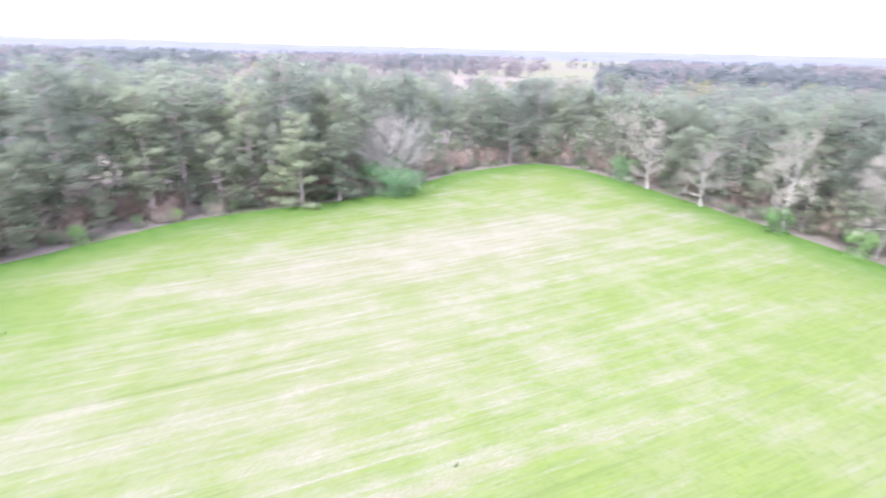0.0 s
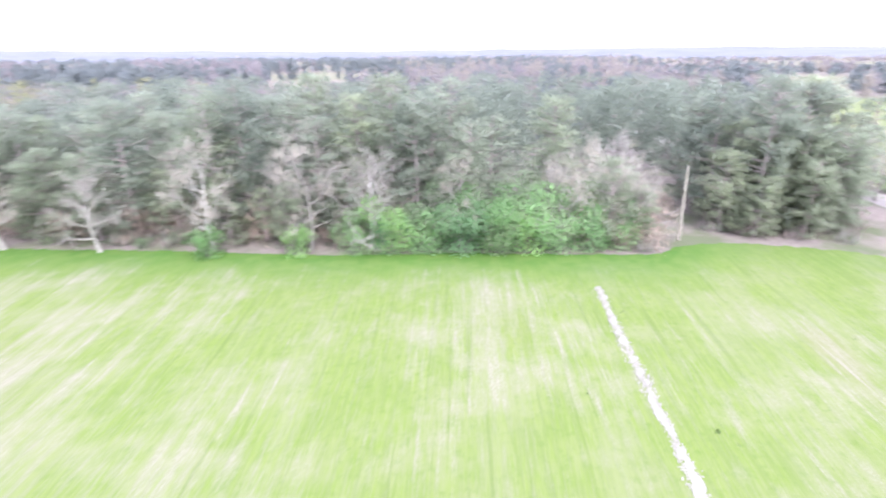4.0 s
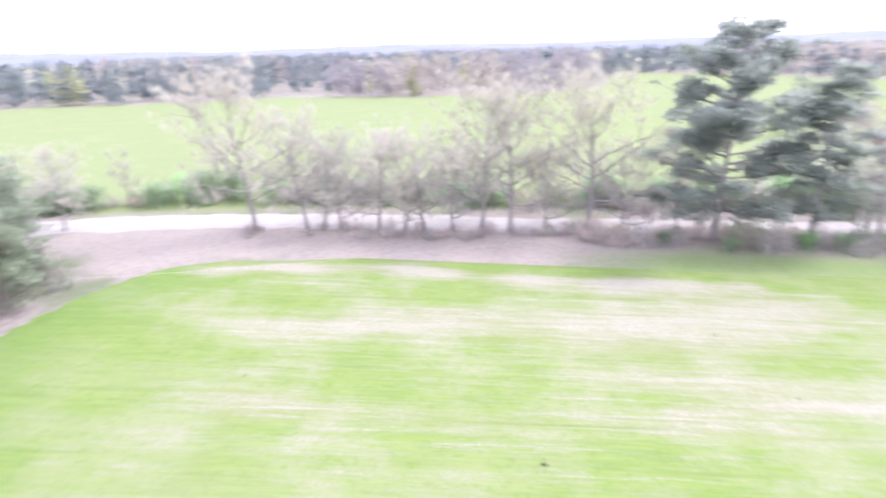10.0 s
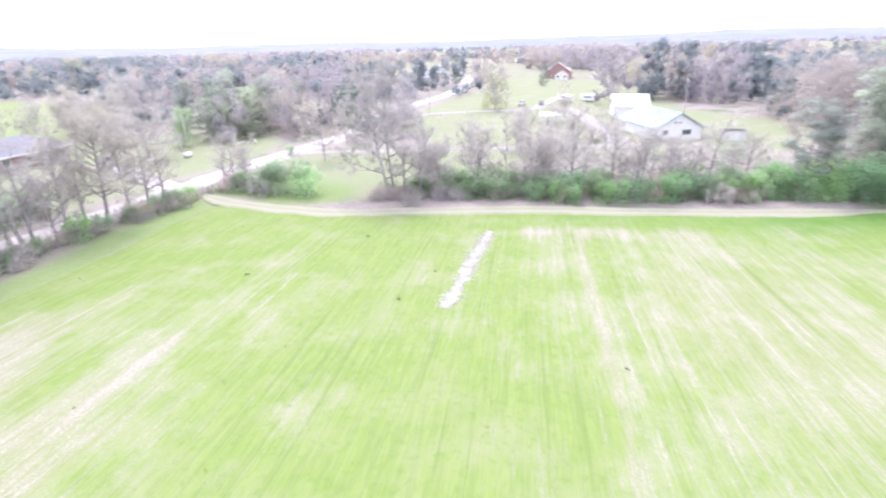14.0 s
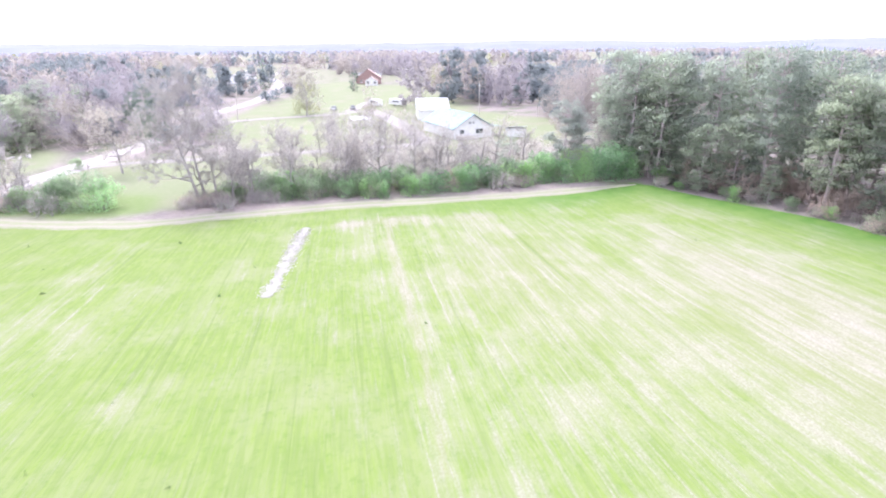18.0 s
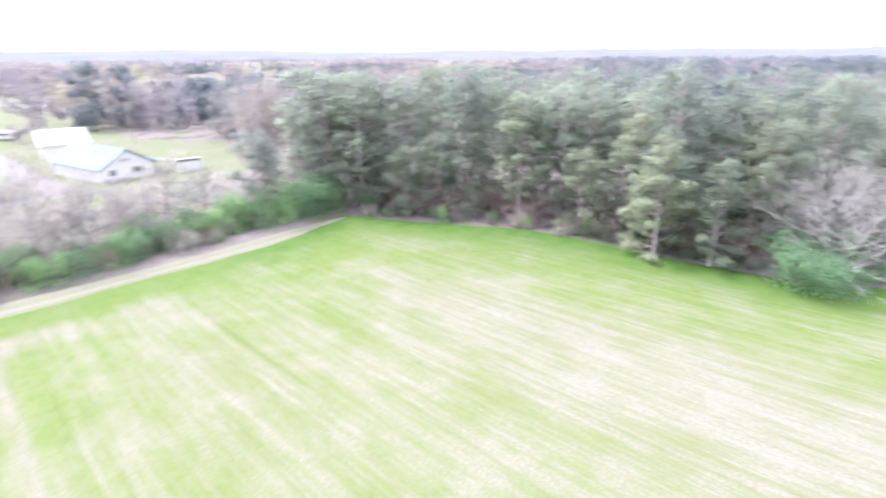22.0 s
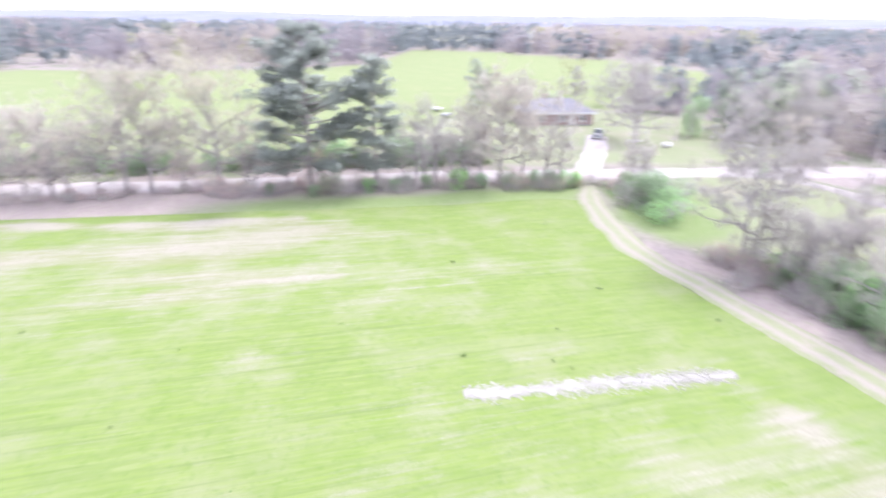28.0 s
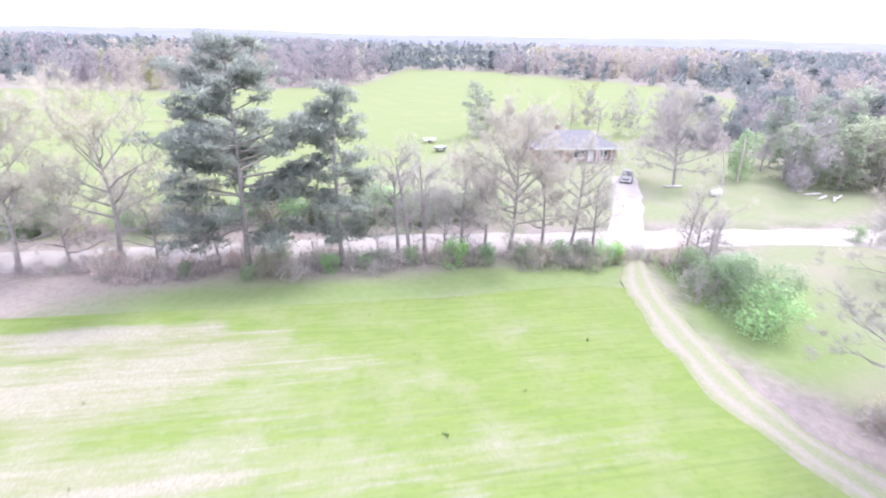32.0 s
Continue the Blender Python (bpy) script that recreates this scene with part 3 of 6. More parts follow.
# ---- plants ----
def tube(vs, fs, pts, radii, sides):
    """A tapered tube through pts, added to the lists vs and fs."""
    pts = [Vector(p) for p in pts]
    base = len(vs)
    for i, p in enumerate(pts):
        d = (pts[min(i + 1, len(pts) - 1)] - pts[max(i - 1, 0)])
        d = d.normalized() if d.length > 1e-6 else Vector((0, 0, 1))
        a = d.cross(Vector((0.3, 0.9, 0.2)) if abs(d.z) > 0.9 else Vector((0, 0, 1))).normalized()
        b = d.cross(a)
        for k in range(sides):
            w = 2 * math.pi * k / sides
            q = p + (a * math.cos(w) + b * math.sin(w)) * radii[i]
            vs.append((q.x, q.y, q.z))
    for i in range(len(pts) - 1):
        for k in range(sides):
            a0, a1 = base + i * sides + k, base + i * sides + (k + 1) % sides
            fs.append((a0, a1, a1 + sides, a0 + sides))


def spikes(centres, ways, per, length, width, r, spread=0.8, lift=0.25):
    """Sprays of narrow blades: per blades at each centre, leaning along its way."""
    n = len(centres)
    c = np.repeat(np.asarray(centres, float), per, 0)
    w = np.repeat(np.asarray(ways, float), per, 0)
    d = w + r.normal(0, spread, (n * per, 3)) + (0, 0, lift)
    d /= np.linalg.norm(d, axis=1)[:, None] + 1e-9
    s = np.cross(d, r.normal(0, 1, (n * per, 3)))
    s /= np.linalg.norm(s, axis=1)[:, None] + 1e-9
    ln = length * r.uniform(0.6, 1.2, (n * per, 1))
    wd = width * r.uniform(0.7, 1.3, (n * per, 1))
    start = c + d * ln * r.uniform(-0.25, 0.15, (n * per, 1))
    v = np.stack([start - s * wd / 2, start + s * wd / 2, start + d * ln], 1).reshape(-1, 3)
    return v, np.arange(len(v)).reshape(-1, 3)


def leaves(centres, size, r, up=0.3, outward=None):
    """One small four-cornered leaf at each centre."""
    n = len(centres)
    nor = r.normal(0, 1, (n, 3)) + (0, 0, up)
    if outward is not None:
        nor += outward * 2.2
    nor /= np.linalg.norm(nor, axis=1)[:, None] + 1e-9
    a = np.cross(nor, r.normal(0, 1, (n, 3)))
    a /= np.linalg.norm(a, axis=1)[:, None] + 1e-9
    b = np.cross(nor, a)
    ln, wd = size * r.uniform(0.7, 1.4, (n, 1)), size * r.uniform(0.3, 0.55, (n, 1))
    c = np.asarray(centres)
    v = np.stack([c - a * ln / 2, c - b * wd / 2 + a * ln * 0.05, c + a * ln / 2, c + b * wd / 2 + a * ln * 0.05], 1).reshape(-1, 3)
    return v, np.arange(len(v)).reshape(-1, 4)


def pine(seed, h, radius, bare, label, needle=None, density=1.0, per=24, tuft=0.95, open_form=0.0, group="pine wood", flat=0.55, belly=0.30, dome=3.0, pads=0.95, droop=-0.10, bark=None):
    """A pine: straight tapered trunk, whorls of limbs, dead stubs below, and rounded pads of needles towards the limbs' ends.
    bare: share of the height without green limbs; tuft: a pad's radius; pads: pads for each metre of limb."""
    r = np.random.RandomState(seed)
    root = thing("pine_tree", label, "tree", group)
    vs, fs = [], []
    bend = r.uniform(-0.25, 0.25, 2) * h / 16
    axis_at = lambda z: np.array([bend[0] * math.sin(2.5 * z / h), bend[1] * math.sin(3.1 * z / h), z])
    tr = 0.012 * h + 0.03
    tube(vs, fs, [axis_at(h * k) - (0, 0, 0.3 if k == 0 else 0) for k in np.linspace(0, 1, 8)], [tr * (1.25 if i == 0 else 1) * (1 - i / 7.6) ** 0.8 + 0.015 for i in range(8)], 7)
    for k in range(int(4 + 22 * bare)):
        t0 = axis_at(h * bare * r.uniform(0.25, 1.1))
        az, ln = r.uniform(0, 6.28), radius * r.uniform(0.2, 0.55)
        tube(vs, fs, [t0, t0 + np.array([math.cos(az) * ln, math.sin(az) * ln, r.uniform(-0.25, 0.1) * ln])], [0.03, 0.008], 3)
    cen, sizes = [], []
    z = bare * h
    while z < h * 0.975:
        k = (z - bare * h) / (h * (1 - bare))
        prof = (1 - belly + belly * math.sin(min(1.0, k / 0.38) * math.pi / 2)) * (1 - k ** dome) ** 0.6 + 0.08
        for b in range(r.randint(3, 6) if open_form < 0.2 else r.randint(2, 5)):
            az = r.uniform(0, 2 * math.pi)
            ln = radius * prof * r.uniform(0.55, 1.12)
            rise = droop + 0.50 * k + r.normal(0, 0.10)
            t0 = axis_at(z + r.uniform(-0.3, 0.3))
            d = np.array([math.cos(az), math.sin(az), rise])
            tube(vs, fs, [t0, t0 + d * ln * 0.55 + (0, 0, 0.02 * ln), t0 + d * ln + (0, 0, 0.10 * ln)], [0.014 * ln + 0.026, 0.010 * ln + 0.014, 0.008], 3)
            m = max(1, int(ln * pads * density + r.uniform(0, 0.9)))
            f = 1.0 - (r.uniform(0, 0.60 - 0.15 * open_form, m) if m > 1 else np.zeros(1))
            c = t0 + d * (f * ln)[:, None] + r.normal(0, 1, (m, 3)) * np.array([0.30, 0.30, 0.10]) * (0.3 + ln * 0.22)
            c[:, 2] += 0.12 * ln * f ** 2
            cen.append(c)
            sizes.append(r.uniform(0.65, 1.25, m) * (0.72 + 0.28 * prof))
        z += 0.80 / density ** 0.5 * r.uniform(0.6, 1.3) * (1 + open_form) * (1.1 - 0.5 * k)
    cen.append(axis_at(h)[None] + (0, 0, -0.35))
    sizes.append(np.array([0.8]))
    part("trunk", vs, fs, bark or M_PINEBARK, root, smooth=True)
    cen, sizes = np.concatenate(cen), np.concatenate(sizes)
    n = len(cen)
    c, s = np.repeat(cen, per, 0), np.repeat(sizes, per)[:, None] * tuft
    d = r.normal(0, 1, (n * per, 3)) + (0, 0, 0.25)
    d /= np.linalg.norm(d, axis=1)[:, None]
    away = c * (1, 1, 0)
    away /= np.linalg.norm(away, axis=1)[:, None] + 0.3
    squash = np.array([1.0, 1.0, flat])
    foot = c + d * squash * s * r.uniform(0.30, 0.80, (n * per, 1))
    way = d * (1, 1, 0.6) + r.normal(0, 0.35, (n * per, 3)) + (0, 0, 0.22)
    way /= np.linalg.norm(way, axis=1)[:, None]
    side = np.cross(way, d + r.normal(0, 0.5, (n * per, 3)))
    side /= np.linalg.norm(side, axis=1)[:, None] + 1e-9
    ln, wd = s * r.uniform(0.32, 0.60, (n * per, 1)), s * r.uniform(0.11, 0.20, (n * per, 1))
    v = np.stack([foot - side * wd / 2, foot + side * wd / 2, foot + way * ln], 1).reshape(-1, 3)
    nor = d * (0.75, 0.75, 0.8) + away * 0.30 + (0, 0, 0.60)
    nor /= np.linalg.norm(nor, axis=1)[:, None]
    soft_part("crown", v, np.arange(len(v)).reshape(-1, 3), np.repeat(nor, 3, 0), needle or M_NEEDLE, root, "dull green needle tufts")
    return root


def hardwood(seed, h, radius, label, bud=None, bud_count=1200, bark=None, low=0.2, twigs=900, lean=0.0, bud_size=0.12, group="roadside trees", stems=1, name="bare_tree", limbs=13, twig_mat=None):
    """A leafless or budding broadleaved tree: trunk, rising limbs set round it, branches, fine twigs, small buds."""
    r = np.random.RandomState(seed)
    root = thing(name, label, "tree", group)
    vs, fs, tips, ways = [], [], [], []
    for s in range(stems):
        lx, ly = lean + r.normal(0, 0.06 + 0.14 * (stems > 1)), r.normal(0, 0.06 + 0.14 * (stems > 1))
        ox, oy = (r.normal(0, 0.4), r.normal(0, 0.4)) if stems > 1 else (0, 0)
        hh = h * r.uniform(0.85, 1.0) if s else h
        top = 0.80 * hh
        wx, wy = r.normal(0, 0.25, 2)
        at = lambda k: np.array([ox + lx * top * k + wx * math.sin(4 * k), oy + ly * top * k + wy * math.sin(3.3 * k), top * k - (0.25 if k == 0 else 0)])
        tr = (0.013 * hh + 0.05) / stems ** 0.35
        tube(vs, fs, [at(k) for k in np.linspace(0, 1, 8)], [tr * (1.35 if i == 0 else 1.0) * (1 - i / 7.7) ** 0.75 + 0.012 for i in range(8)], 7)
        n = max(5, limbs // stems)
        for q in range(n):
            k = low / 0.8 + (0.97 - low / 0.8) * (q + r.uniform(0, 0.8)) / n
            rel = (k - low / 0.8) / (1 - low / 0.8)
            az = 2.4 * q + r.normal(0, 0.35) + s * 1.7
            el = 0.16 + 0.85 * rel + r.normal(0, 0.12)
            ln = radius * (1.12 - 0.50 * rel) * r.uniform(0.75, 1.12) / max(math.cos(el), 0.55)
            ln = min(ln, (hh - top * k) / max(math.sin(el) * 1.15, 0.3) * 1.05 + 0.6)
            d = Vector((math.cos(az) * math.cos(el), math.sin(az) * math.cos(el), math.sin(el)))
            pt, pts = Vector(at(k)), [Vector(at(k))]
            for i in range(4):
                d = (d + Vector(r.normal(0, 0.13, 3)) + Vector((0, 0, 0.07))).normalized()
                pt = pt + d * ln / 4
                pts.append(pt.copy())
            lr = tr * (1 - k) ** 0.5 * 0.55 + 0.012
            tube(vs, fs, pts, [lr * (1 - 0.8 * i / 4) + 0.006 for i in range(5)], 4)
            for m in range(r.randint(5, 8)):
                u = r.uniform(0.25, 1.0)
                a = pts[min(3, int(u * 4))].lerp(pts[min(3, int(u * 4)) + 1], u * 4 - min(3, int(u * 4)))
                sd = (d * 0.8 + Vector(r.normal(0, 0.6, 3)) + Vector((0, 0, 0.15))).normalized()
                sl = ln * r.uniform(0.25, 0.5)
                e = a + sd * sl
                mid = a.lerp(e, 0.5) + Vector(r.normal(0, 0.06 * sl, 3))
                tube(vs, fs, [a, mid, e], [lr * 0.38 + 0.006, lr * 0.25 + 0.005, 0.005], 3)
                for w in range(4):
                    f = mid if w % 2 else e
                    sd2 = (sd + Vector(r.normal(0, 0.55, 3)) + Vector((0, 0, 0.1))).normalized()
                    g = f + sd2 * sl * r.uniform(0.3, 0.6)
                    q3 = f.cross(g).normalized() * 0.016
                    fs.append((len(vs), len(vs) + 1, len(vs) + 2))
                    vs += [f - q3, f + q3, g]
                    tips.append(np.array(f.lerp(g, r.uniform(0.3, 1))))
                    ways.append(np.array(sd2))
    tip, way = np.array(tips), np.array(ways)
    part("trunk", vs, fs, bark or M_BARK, root, smooth=True)
    pick = r.randint(0, len(tip), twigs)
    v, f = spikes(tip[pick] + r.normal(0, 0.12, (twigs, 3)), way[pick], 4, 0.75, 0.019, r, 0.75, 0.12)
    part("crown", v, f, twig_mat or (bark if bark is M_PALEBARK else M_BUDP), root, "fine pale twigs")
    if bud:
        pick = r.randint(0, len(tip), bud_count * 2)
        v, f = leaves(tip[pick] + way[pick] * 0.3 + r.normal(0, 0.38, (bud_count * 2, 3)), bud_size, r)
        part("bud_cover", v, f, bud, root, "tiny opening buds")
    return root


def bush(seed, radius, h, label, leaf=None, count=1500, size=0.26, twiggy=0, group="field hedge", name="bush"):
    """A leafy shrub: a few bent stems and several overlapping lobes of single leaves."""
    r = np.random.RandomState(seed)
    root = thing(name, label, "bush", group)
    vs, fs, lobes = [], [], []
    for i in range(r.randint(6, 10)):
        a, q = r.uniform(0, 6.28), radius * math.sqrt(r.uniform(0, 0.55))
        top = np.array([math.cos(a) * q, math.sin(a) * q, h * r.uniform(0.38, 0.86) * (1 - 0.35 * (q / radius) ** 2)])
        lobes.append((top, radius * r.uniform(0.28, 0.5), h * r.uniform(0.18, 0.3)))
        tube(vs, fs, [(top[0] * 0.15, top[1] * 0.15, -0.15), (top[0] * 0.6, top[1] * 0.6, top[2] * 0.55), tuple(top)], [0.05, 0.035, 0.015], 4)
    part("woody_base", vs, fs, M_BARK, root)
    cs, outs = [], []
    for top, a, b in lobes:
        m = count // len(lobes)
        d = r.normal(0, 1, (m, 3))
        d /= np.linalg.norm(d, axis=1)[:, None]
        rad = r.uniform(0.72, 1.0, (m, 1)) * (1 + 0.22 * np.sin(d[:, :1] * 5 + top[0]) * np.cos(d[:, 1:2] * 4 + top[1]))
        p = top + d * rad * (a, a, b)
        p[:, :2] = np.where(p[:, 2:] < 0.1, p[:, :2] * 0.7, p[:, :2])
        p[:, 2] = np.where(p[:, 2] < 0.1, r.uniform(0.15, 0.9, m), p[:, 2])
        cs.append(p)
        outs.append(d)
    low = count // 4
    a, q = r.uniform(0, 6.28, low), radius * np.sqrt(r.uniform(0.05, 0.5, low))
    cs.append(np.stack([np.cos(a) * q, np.sin(a) * q, h * 0.5 * r.uniform(0.02, 1.0, low) * (1.15 - q / radius)], -1))
    outs.append(np.stack([np.cos(a), np.sin(a), a * 0], -1))
    cs, outs = np.concatenate(cs), np.concatenate(outs)
    v, f = leaves(cs, size, r, 0.3, outs)
    nor = outs * 0.8 + (0, 0, 0.75) + r.normal(0, 0.28, outs.shape)
    soft_part("foliage", v, f, np.repeat(nor / np.linalg.norm(nor, axis=1)[:, None], 4, 0), leaf or M_LEAF, root)
    if twiggy:
        c = cs[r.randint(0, count, twiggy)]
        v, f = spikes(c, np.tile((0, 0, 0.4), (twiggy, 1)), 1, 1.1, 0.035, r, 0.9, 0.3)
        part("shoot_spray", v, f, M_BUDP, root, "grey leafless shoots")
    return root


def bramble(seed, radius, h, label, count=150, mat=None, group="roadside brush", leafy=0):
    """A loose tangle of upright and arching leafless canes, some with a few green leaves."""
    r = np.random.RandomState(seed)
    root = thing("bramble", label, "brush", group)
    vs, fs, tips = [], [], []
    for i in range(30):
        a, q, b = r.uniform(0, 6.28), radius * math.sqrt(r.uniform(0, 1)) * 0.85, r.uniform(0, 6.28)
        ln, top = radius * r.uniform(0.1, 0.6), h * r.uniform(0.35, 1.0) * (1.1 - 0.6 * (q / radius) ** 2)
        p0 = np.array([math.cos(a) * q, math.sin(a) * q, -0.1])
        e = np.array([math.cos(b), math.sin(b), 0.0])
        p1, p2 = p0 + e * ln * 0.45 + (0, 0, top * 0.8), p0 + e * ln + (0, 0, top * r.uniform(0.75, 1.05))
        tube(vs, fs, [p0, p1, p2], [0.035, 0.026, 0.010], 3)
        tips += [p0 * (1 - u) + p1 * u for u in (0.45, 0.7, 0.95)] + [p1 * 0.5 + p2 * 0.5, p2]
    part("thicket", vs, fs, M_BARK, root)
    tips = np.array(tips)
    c = tips[r.randint(0, len(tips), count)] + r.normal(0, 0.15, (count, 3))
    v, f = spikes(c, np.zeros((count, 3)), 3, 0.85, 0.045, r, 1.0, 0.5)
    v[:, 2] = np.maximum(v[:, 2], 0.02)
    part("crown", v, f, mat or M_BUDP, root)
    if leafy:
        c = tips[r.randint(0, len(tips), leafy)] * (1, 1, 0.8) + r.normal(0, 0.3, (leafy, 3))
        c[:, 2] = np.maximum(c[:, 2], 0.1)
        v, f = leaves(c, 0.24, r, 0.6)
        part("foliage", v, f, M_LEAF3 if seed % 2 else M_LEAF, root, "sparse green leaves")
    return root


def place(ob, x, y, s=1.0, turn=0.0, tall=1.0):
    ob.matrix_world = Matrix.Translation((x, y, float(ground_z(x, y)))) @ Matrix.Rotation(turn, 4, 'Z') @ Matrix.Diagonal((s, s, s * tall, 1))
    return ob


def again(ob, x, y, s=1.0, turn=0.0, tall=1.0):
    c = copy_thing(ob, Matrix.Translation((x, y, float(ground_z(x, y)))) @ Matrix.Rotation(turn, 4, 'Z'))
    c.scale = (s, s, s * tall)
    return c


class Stock:
    """Sample plants of one kind, set out one after another; the first use of each is the sample itself."""

    def __init__(self, samples):
        self.samples, self.used = samples, set()

    def put(self, k, x, y, s=1.0, turn=0.0, tall=1.0):
        k %= len(self.samples)
        if k not in self.used:
            self.used.add(k)
            return place(self.samples[k], x, y, s, turn, tall)
        return again(self.samples[k], x, y, s, turn, tall)


dice = random.Random(42)
turn = lambda: dice.uniform(0, 6.28)

# forest pines
front = Stock([pine(120 + i, 16.2, 3.9, 0.09 + 0.06 * (i % 3), "tall grey-green pine at the wood's edge", (M_NEEDLE, M_NEEDLE, M_NEEDLE2)[i % 3], density=0.9, per=32, tuft=1.08) for i in range(6)])
skirt = Stock([pine(140 + i, 11.0, 3.6, 0.03, "young pine feathered down to the ground", M_NEEDLE2, density=1.0, per=36, tuft=0.9) for i in range(4)])
wood_shrub = Stock([bramble(160 + i, 2.2, 3.4, "leafless grey-brown brush under the pines", 170, (M_BROWN, M_BROWN, M_BUDP)[i], "wood edge brush", (80, 60, 200)[i]) for i in range(3)])
grey_tree = Stock([hardwood(170 + i, 11.0, 3.6, "bare grey tree among the pines", None, 0, M_PALEBARK if i else M_BARK, 0.18, 1300, group="wood edge trees", twig_mat=M_BUDP) for i in range(3)])

WOOD_EDGE = FIELD[0:22]
EAST_END = [(67.7, 29.8), (73.6, 22.7), (77.6, 12.8), (82.6, 10.4), (95.3, 13.1)]
WOOD = [(-54.9, 40.2), (-49.3, 49.5), (-42.1, 60.9), (-35.4, 67.7), (-30.1, 72.5), (-23.8, 76.8), (-20.0, 81.4), (-17.1, 87.4), (-15.8, 92.4), (-11.8, 95.5), (-7.5, 101.4), (0.1, 109.0), (6.6, 113.4), (13.9, 110.1), (20.9, 100.6), (28.7, 88.3), (35.4, 76.5), (43.9, 62.6), (51.8, 50.0), (57.6, 40.0), (63.4, 33.5), (70.2, 31.3), (75.4, 23.7), (79.3, 12.7), (95.4, 14.2), (117.1, 33.4), (140.7, 63.3), (101.7, 103.2), (68.5, 131.6), (32.7, 157.9), (0.5, 164.9), (-47.2, 155.4), (-81.1, 139.8), (-97.2, 91.7), (-75.9, 48.8), (-64.6, 38.5)]
CLEARING = [(60.1, 41.0), (70.2, 31.3), (79.4, 31.1), (84.9, 42.9), (74.6, 51.8)]
spots = []
tries = 0
while tries < 9000 and len(spots) < 560:
    tries += 1
    x, y = dice.uniform(-110, 140), dice.uniform(8, 170)
    if not inside(WOOD, [x], [y])[0] or (inside(CLEARING, [x], [y])[0]):
        continue
    e = float(line_distance(WOOD_EDGE + EAST_END, [x], [y])[0])
    if e < 2.6 or e > (46 if x > 45 else 32) or math.hypot(x + 18.6, y - 82.6) < 6 or math.hypot(x - 69.5, y - 29.5) < 5:
        continue
    need = 3.1 if e < 7 else (4.2 if e < 15 else 4.8)
    if any((x - a) ** 2 + (y - b) ** 2 < need * need for a, b, c in spots):
        continue
    spots.append((x, y, e))
back_rows = []


def wood_height(x, y):
    """The wood's west end is taller than its middle."""
    return 1.0 + 0.20 * min(1.0, max(0.0, (-8.0 - x) / 30.0)) + 0.05 * min(1.0, max(0.0, (x - 40.0) / 15.0))


for i, (x, y, e) in enumerate(spots):
    if e < 5.6 and dice.random() < 0.72:
        skirt.put(i, x, y, dice.uniform(0.42, 1.02), turn(), dice.uniform(0.9, 1.1))
    elif e < 15:
        front.put(i, x, y, dice.uniform(0.84, 1.06) * wood_height(x, y) ** 0.5, turn(), dice.uniform(0.90, 1.06) * wood_height(x, y) ** 0.5)
    else:
        back_rows.append((i, x, y, dice.uniform(0.78, 1.0) * wood_height(x, y), turn()))


def joined(name, samples, rows, mat, label):
    """Many crowns as one object, the samples set out by rows."""
    vs, ns = [], []
    for i, x, y, s, a in rows:
        me = next(o for o in samples[i % len(samples)].children if o.name.split(".")[0] == "crown").data
        v = np.zeros(len(me.vertices) * 3)
        me.vertices.foreach_get("co", v)
        turned = np.array([[math.cos(a), -math.sin(a), 0], [math.sin(a), math.cos(a), 0], [0, 0, 1]])
        vs.append(v.reshape(-1, 3) @ turned.T * s + (x, y, 0))
        ns.append(NORMALS[me.name] @ turned.T if me.name in NORMALS else np.tile((0, 0, 1.0), (len(me.vertices), 1)))
    v = np.concatenate(vs)
    return tagged(soft_part(name, v, np.arange(len(v)).reshape(-1, 3), np.concatenate(ns), mat), label, "woodland", kind="stuff")


deep = Stock([pine(100 + i, 16.5, 3.8, 0.30, "tall dull green pine deep in the wood", density=0.62, per=19, tuft=1.4) for i in range(4)])
for i, row in enumerate(back_rows[:4]):
    deep.put(i, row[1], row[2], row[3], row[4])
joined("pine_wood_crowns", deep.samples, back_rows[4:], M_NEEDLE, "crowns of the pine wood behind the front rows")

# single trees along the wood's edge
for k, (x, y, q) in enumerate(((-60.5, 36.5, 1.17), (-64.5, 33.5, 1.20), (-66.0, 39.0, 1.14), (-70.0, 35.5, 1.16), (-61.5, 42.0, 1.19), (-57.5, 41.0, 1.12))):
    front.put(k, x, y, q, turn())
place(pine(201, 13.4, 4.2, 0.03, "broad young pine with pale green skirts at the field edge", M_NEEDLE2, 1.2, 40, 0.9, belly=0.0, dome=1.25, pads=1.5), -29.6, 71.0, 1.0, 0.4)
place(pine(202, 11.6, 2.8, 0.03, "young pine with pale green skirts at the field edge", M_NEEDLE2, 1.2, 40, 0.85, belly=0.0, dome=1.3, pads=1.5), -25.4, 75.0, 1.0, 2.4)
place(hardwood(203, 10.6, 7.6, "bare pale-barked tree spreading over a leafy bush", None, 0, M_PALEBARK, 0.10, 900, group="wood edge trees", stems=5, limbs=46, twig_mat=M_BUDP), -19.6, 84.2, 1.0, 0.6)
place(hardwood(204, 10.4, 6.0, "bare purplish tree against dark pines", None, 0, M_BARK, 0.12, 2600, group="wood edge trees", stems=3, limbs=26, twig_mat=M_BUDP), -22.8, 85.2, 1.0, 2.1)
place(bush(205, 6.6, 5.4, "round bright green vine-grown bush at the field edge", M_LEAF, 5200, 0.34, 260), -18.9, 82.0)
place(hardwood(206, 12.0, 4.6, "bare purplish grey tree before dark pines", None, 0, M_BARK, 0.2, 1500, group="wood edge trees"), 21.0, 103.8, 1.0, 1.0)
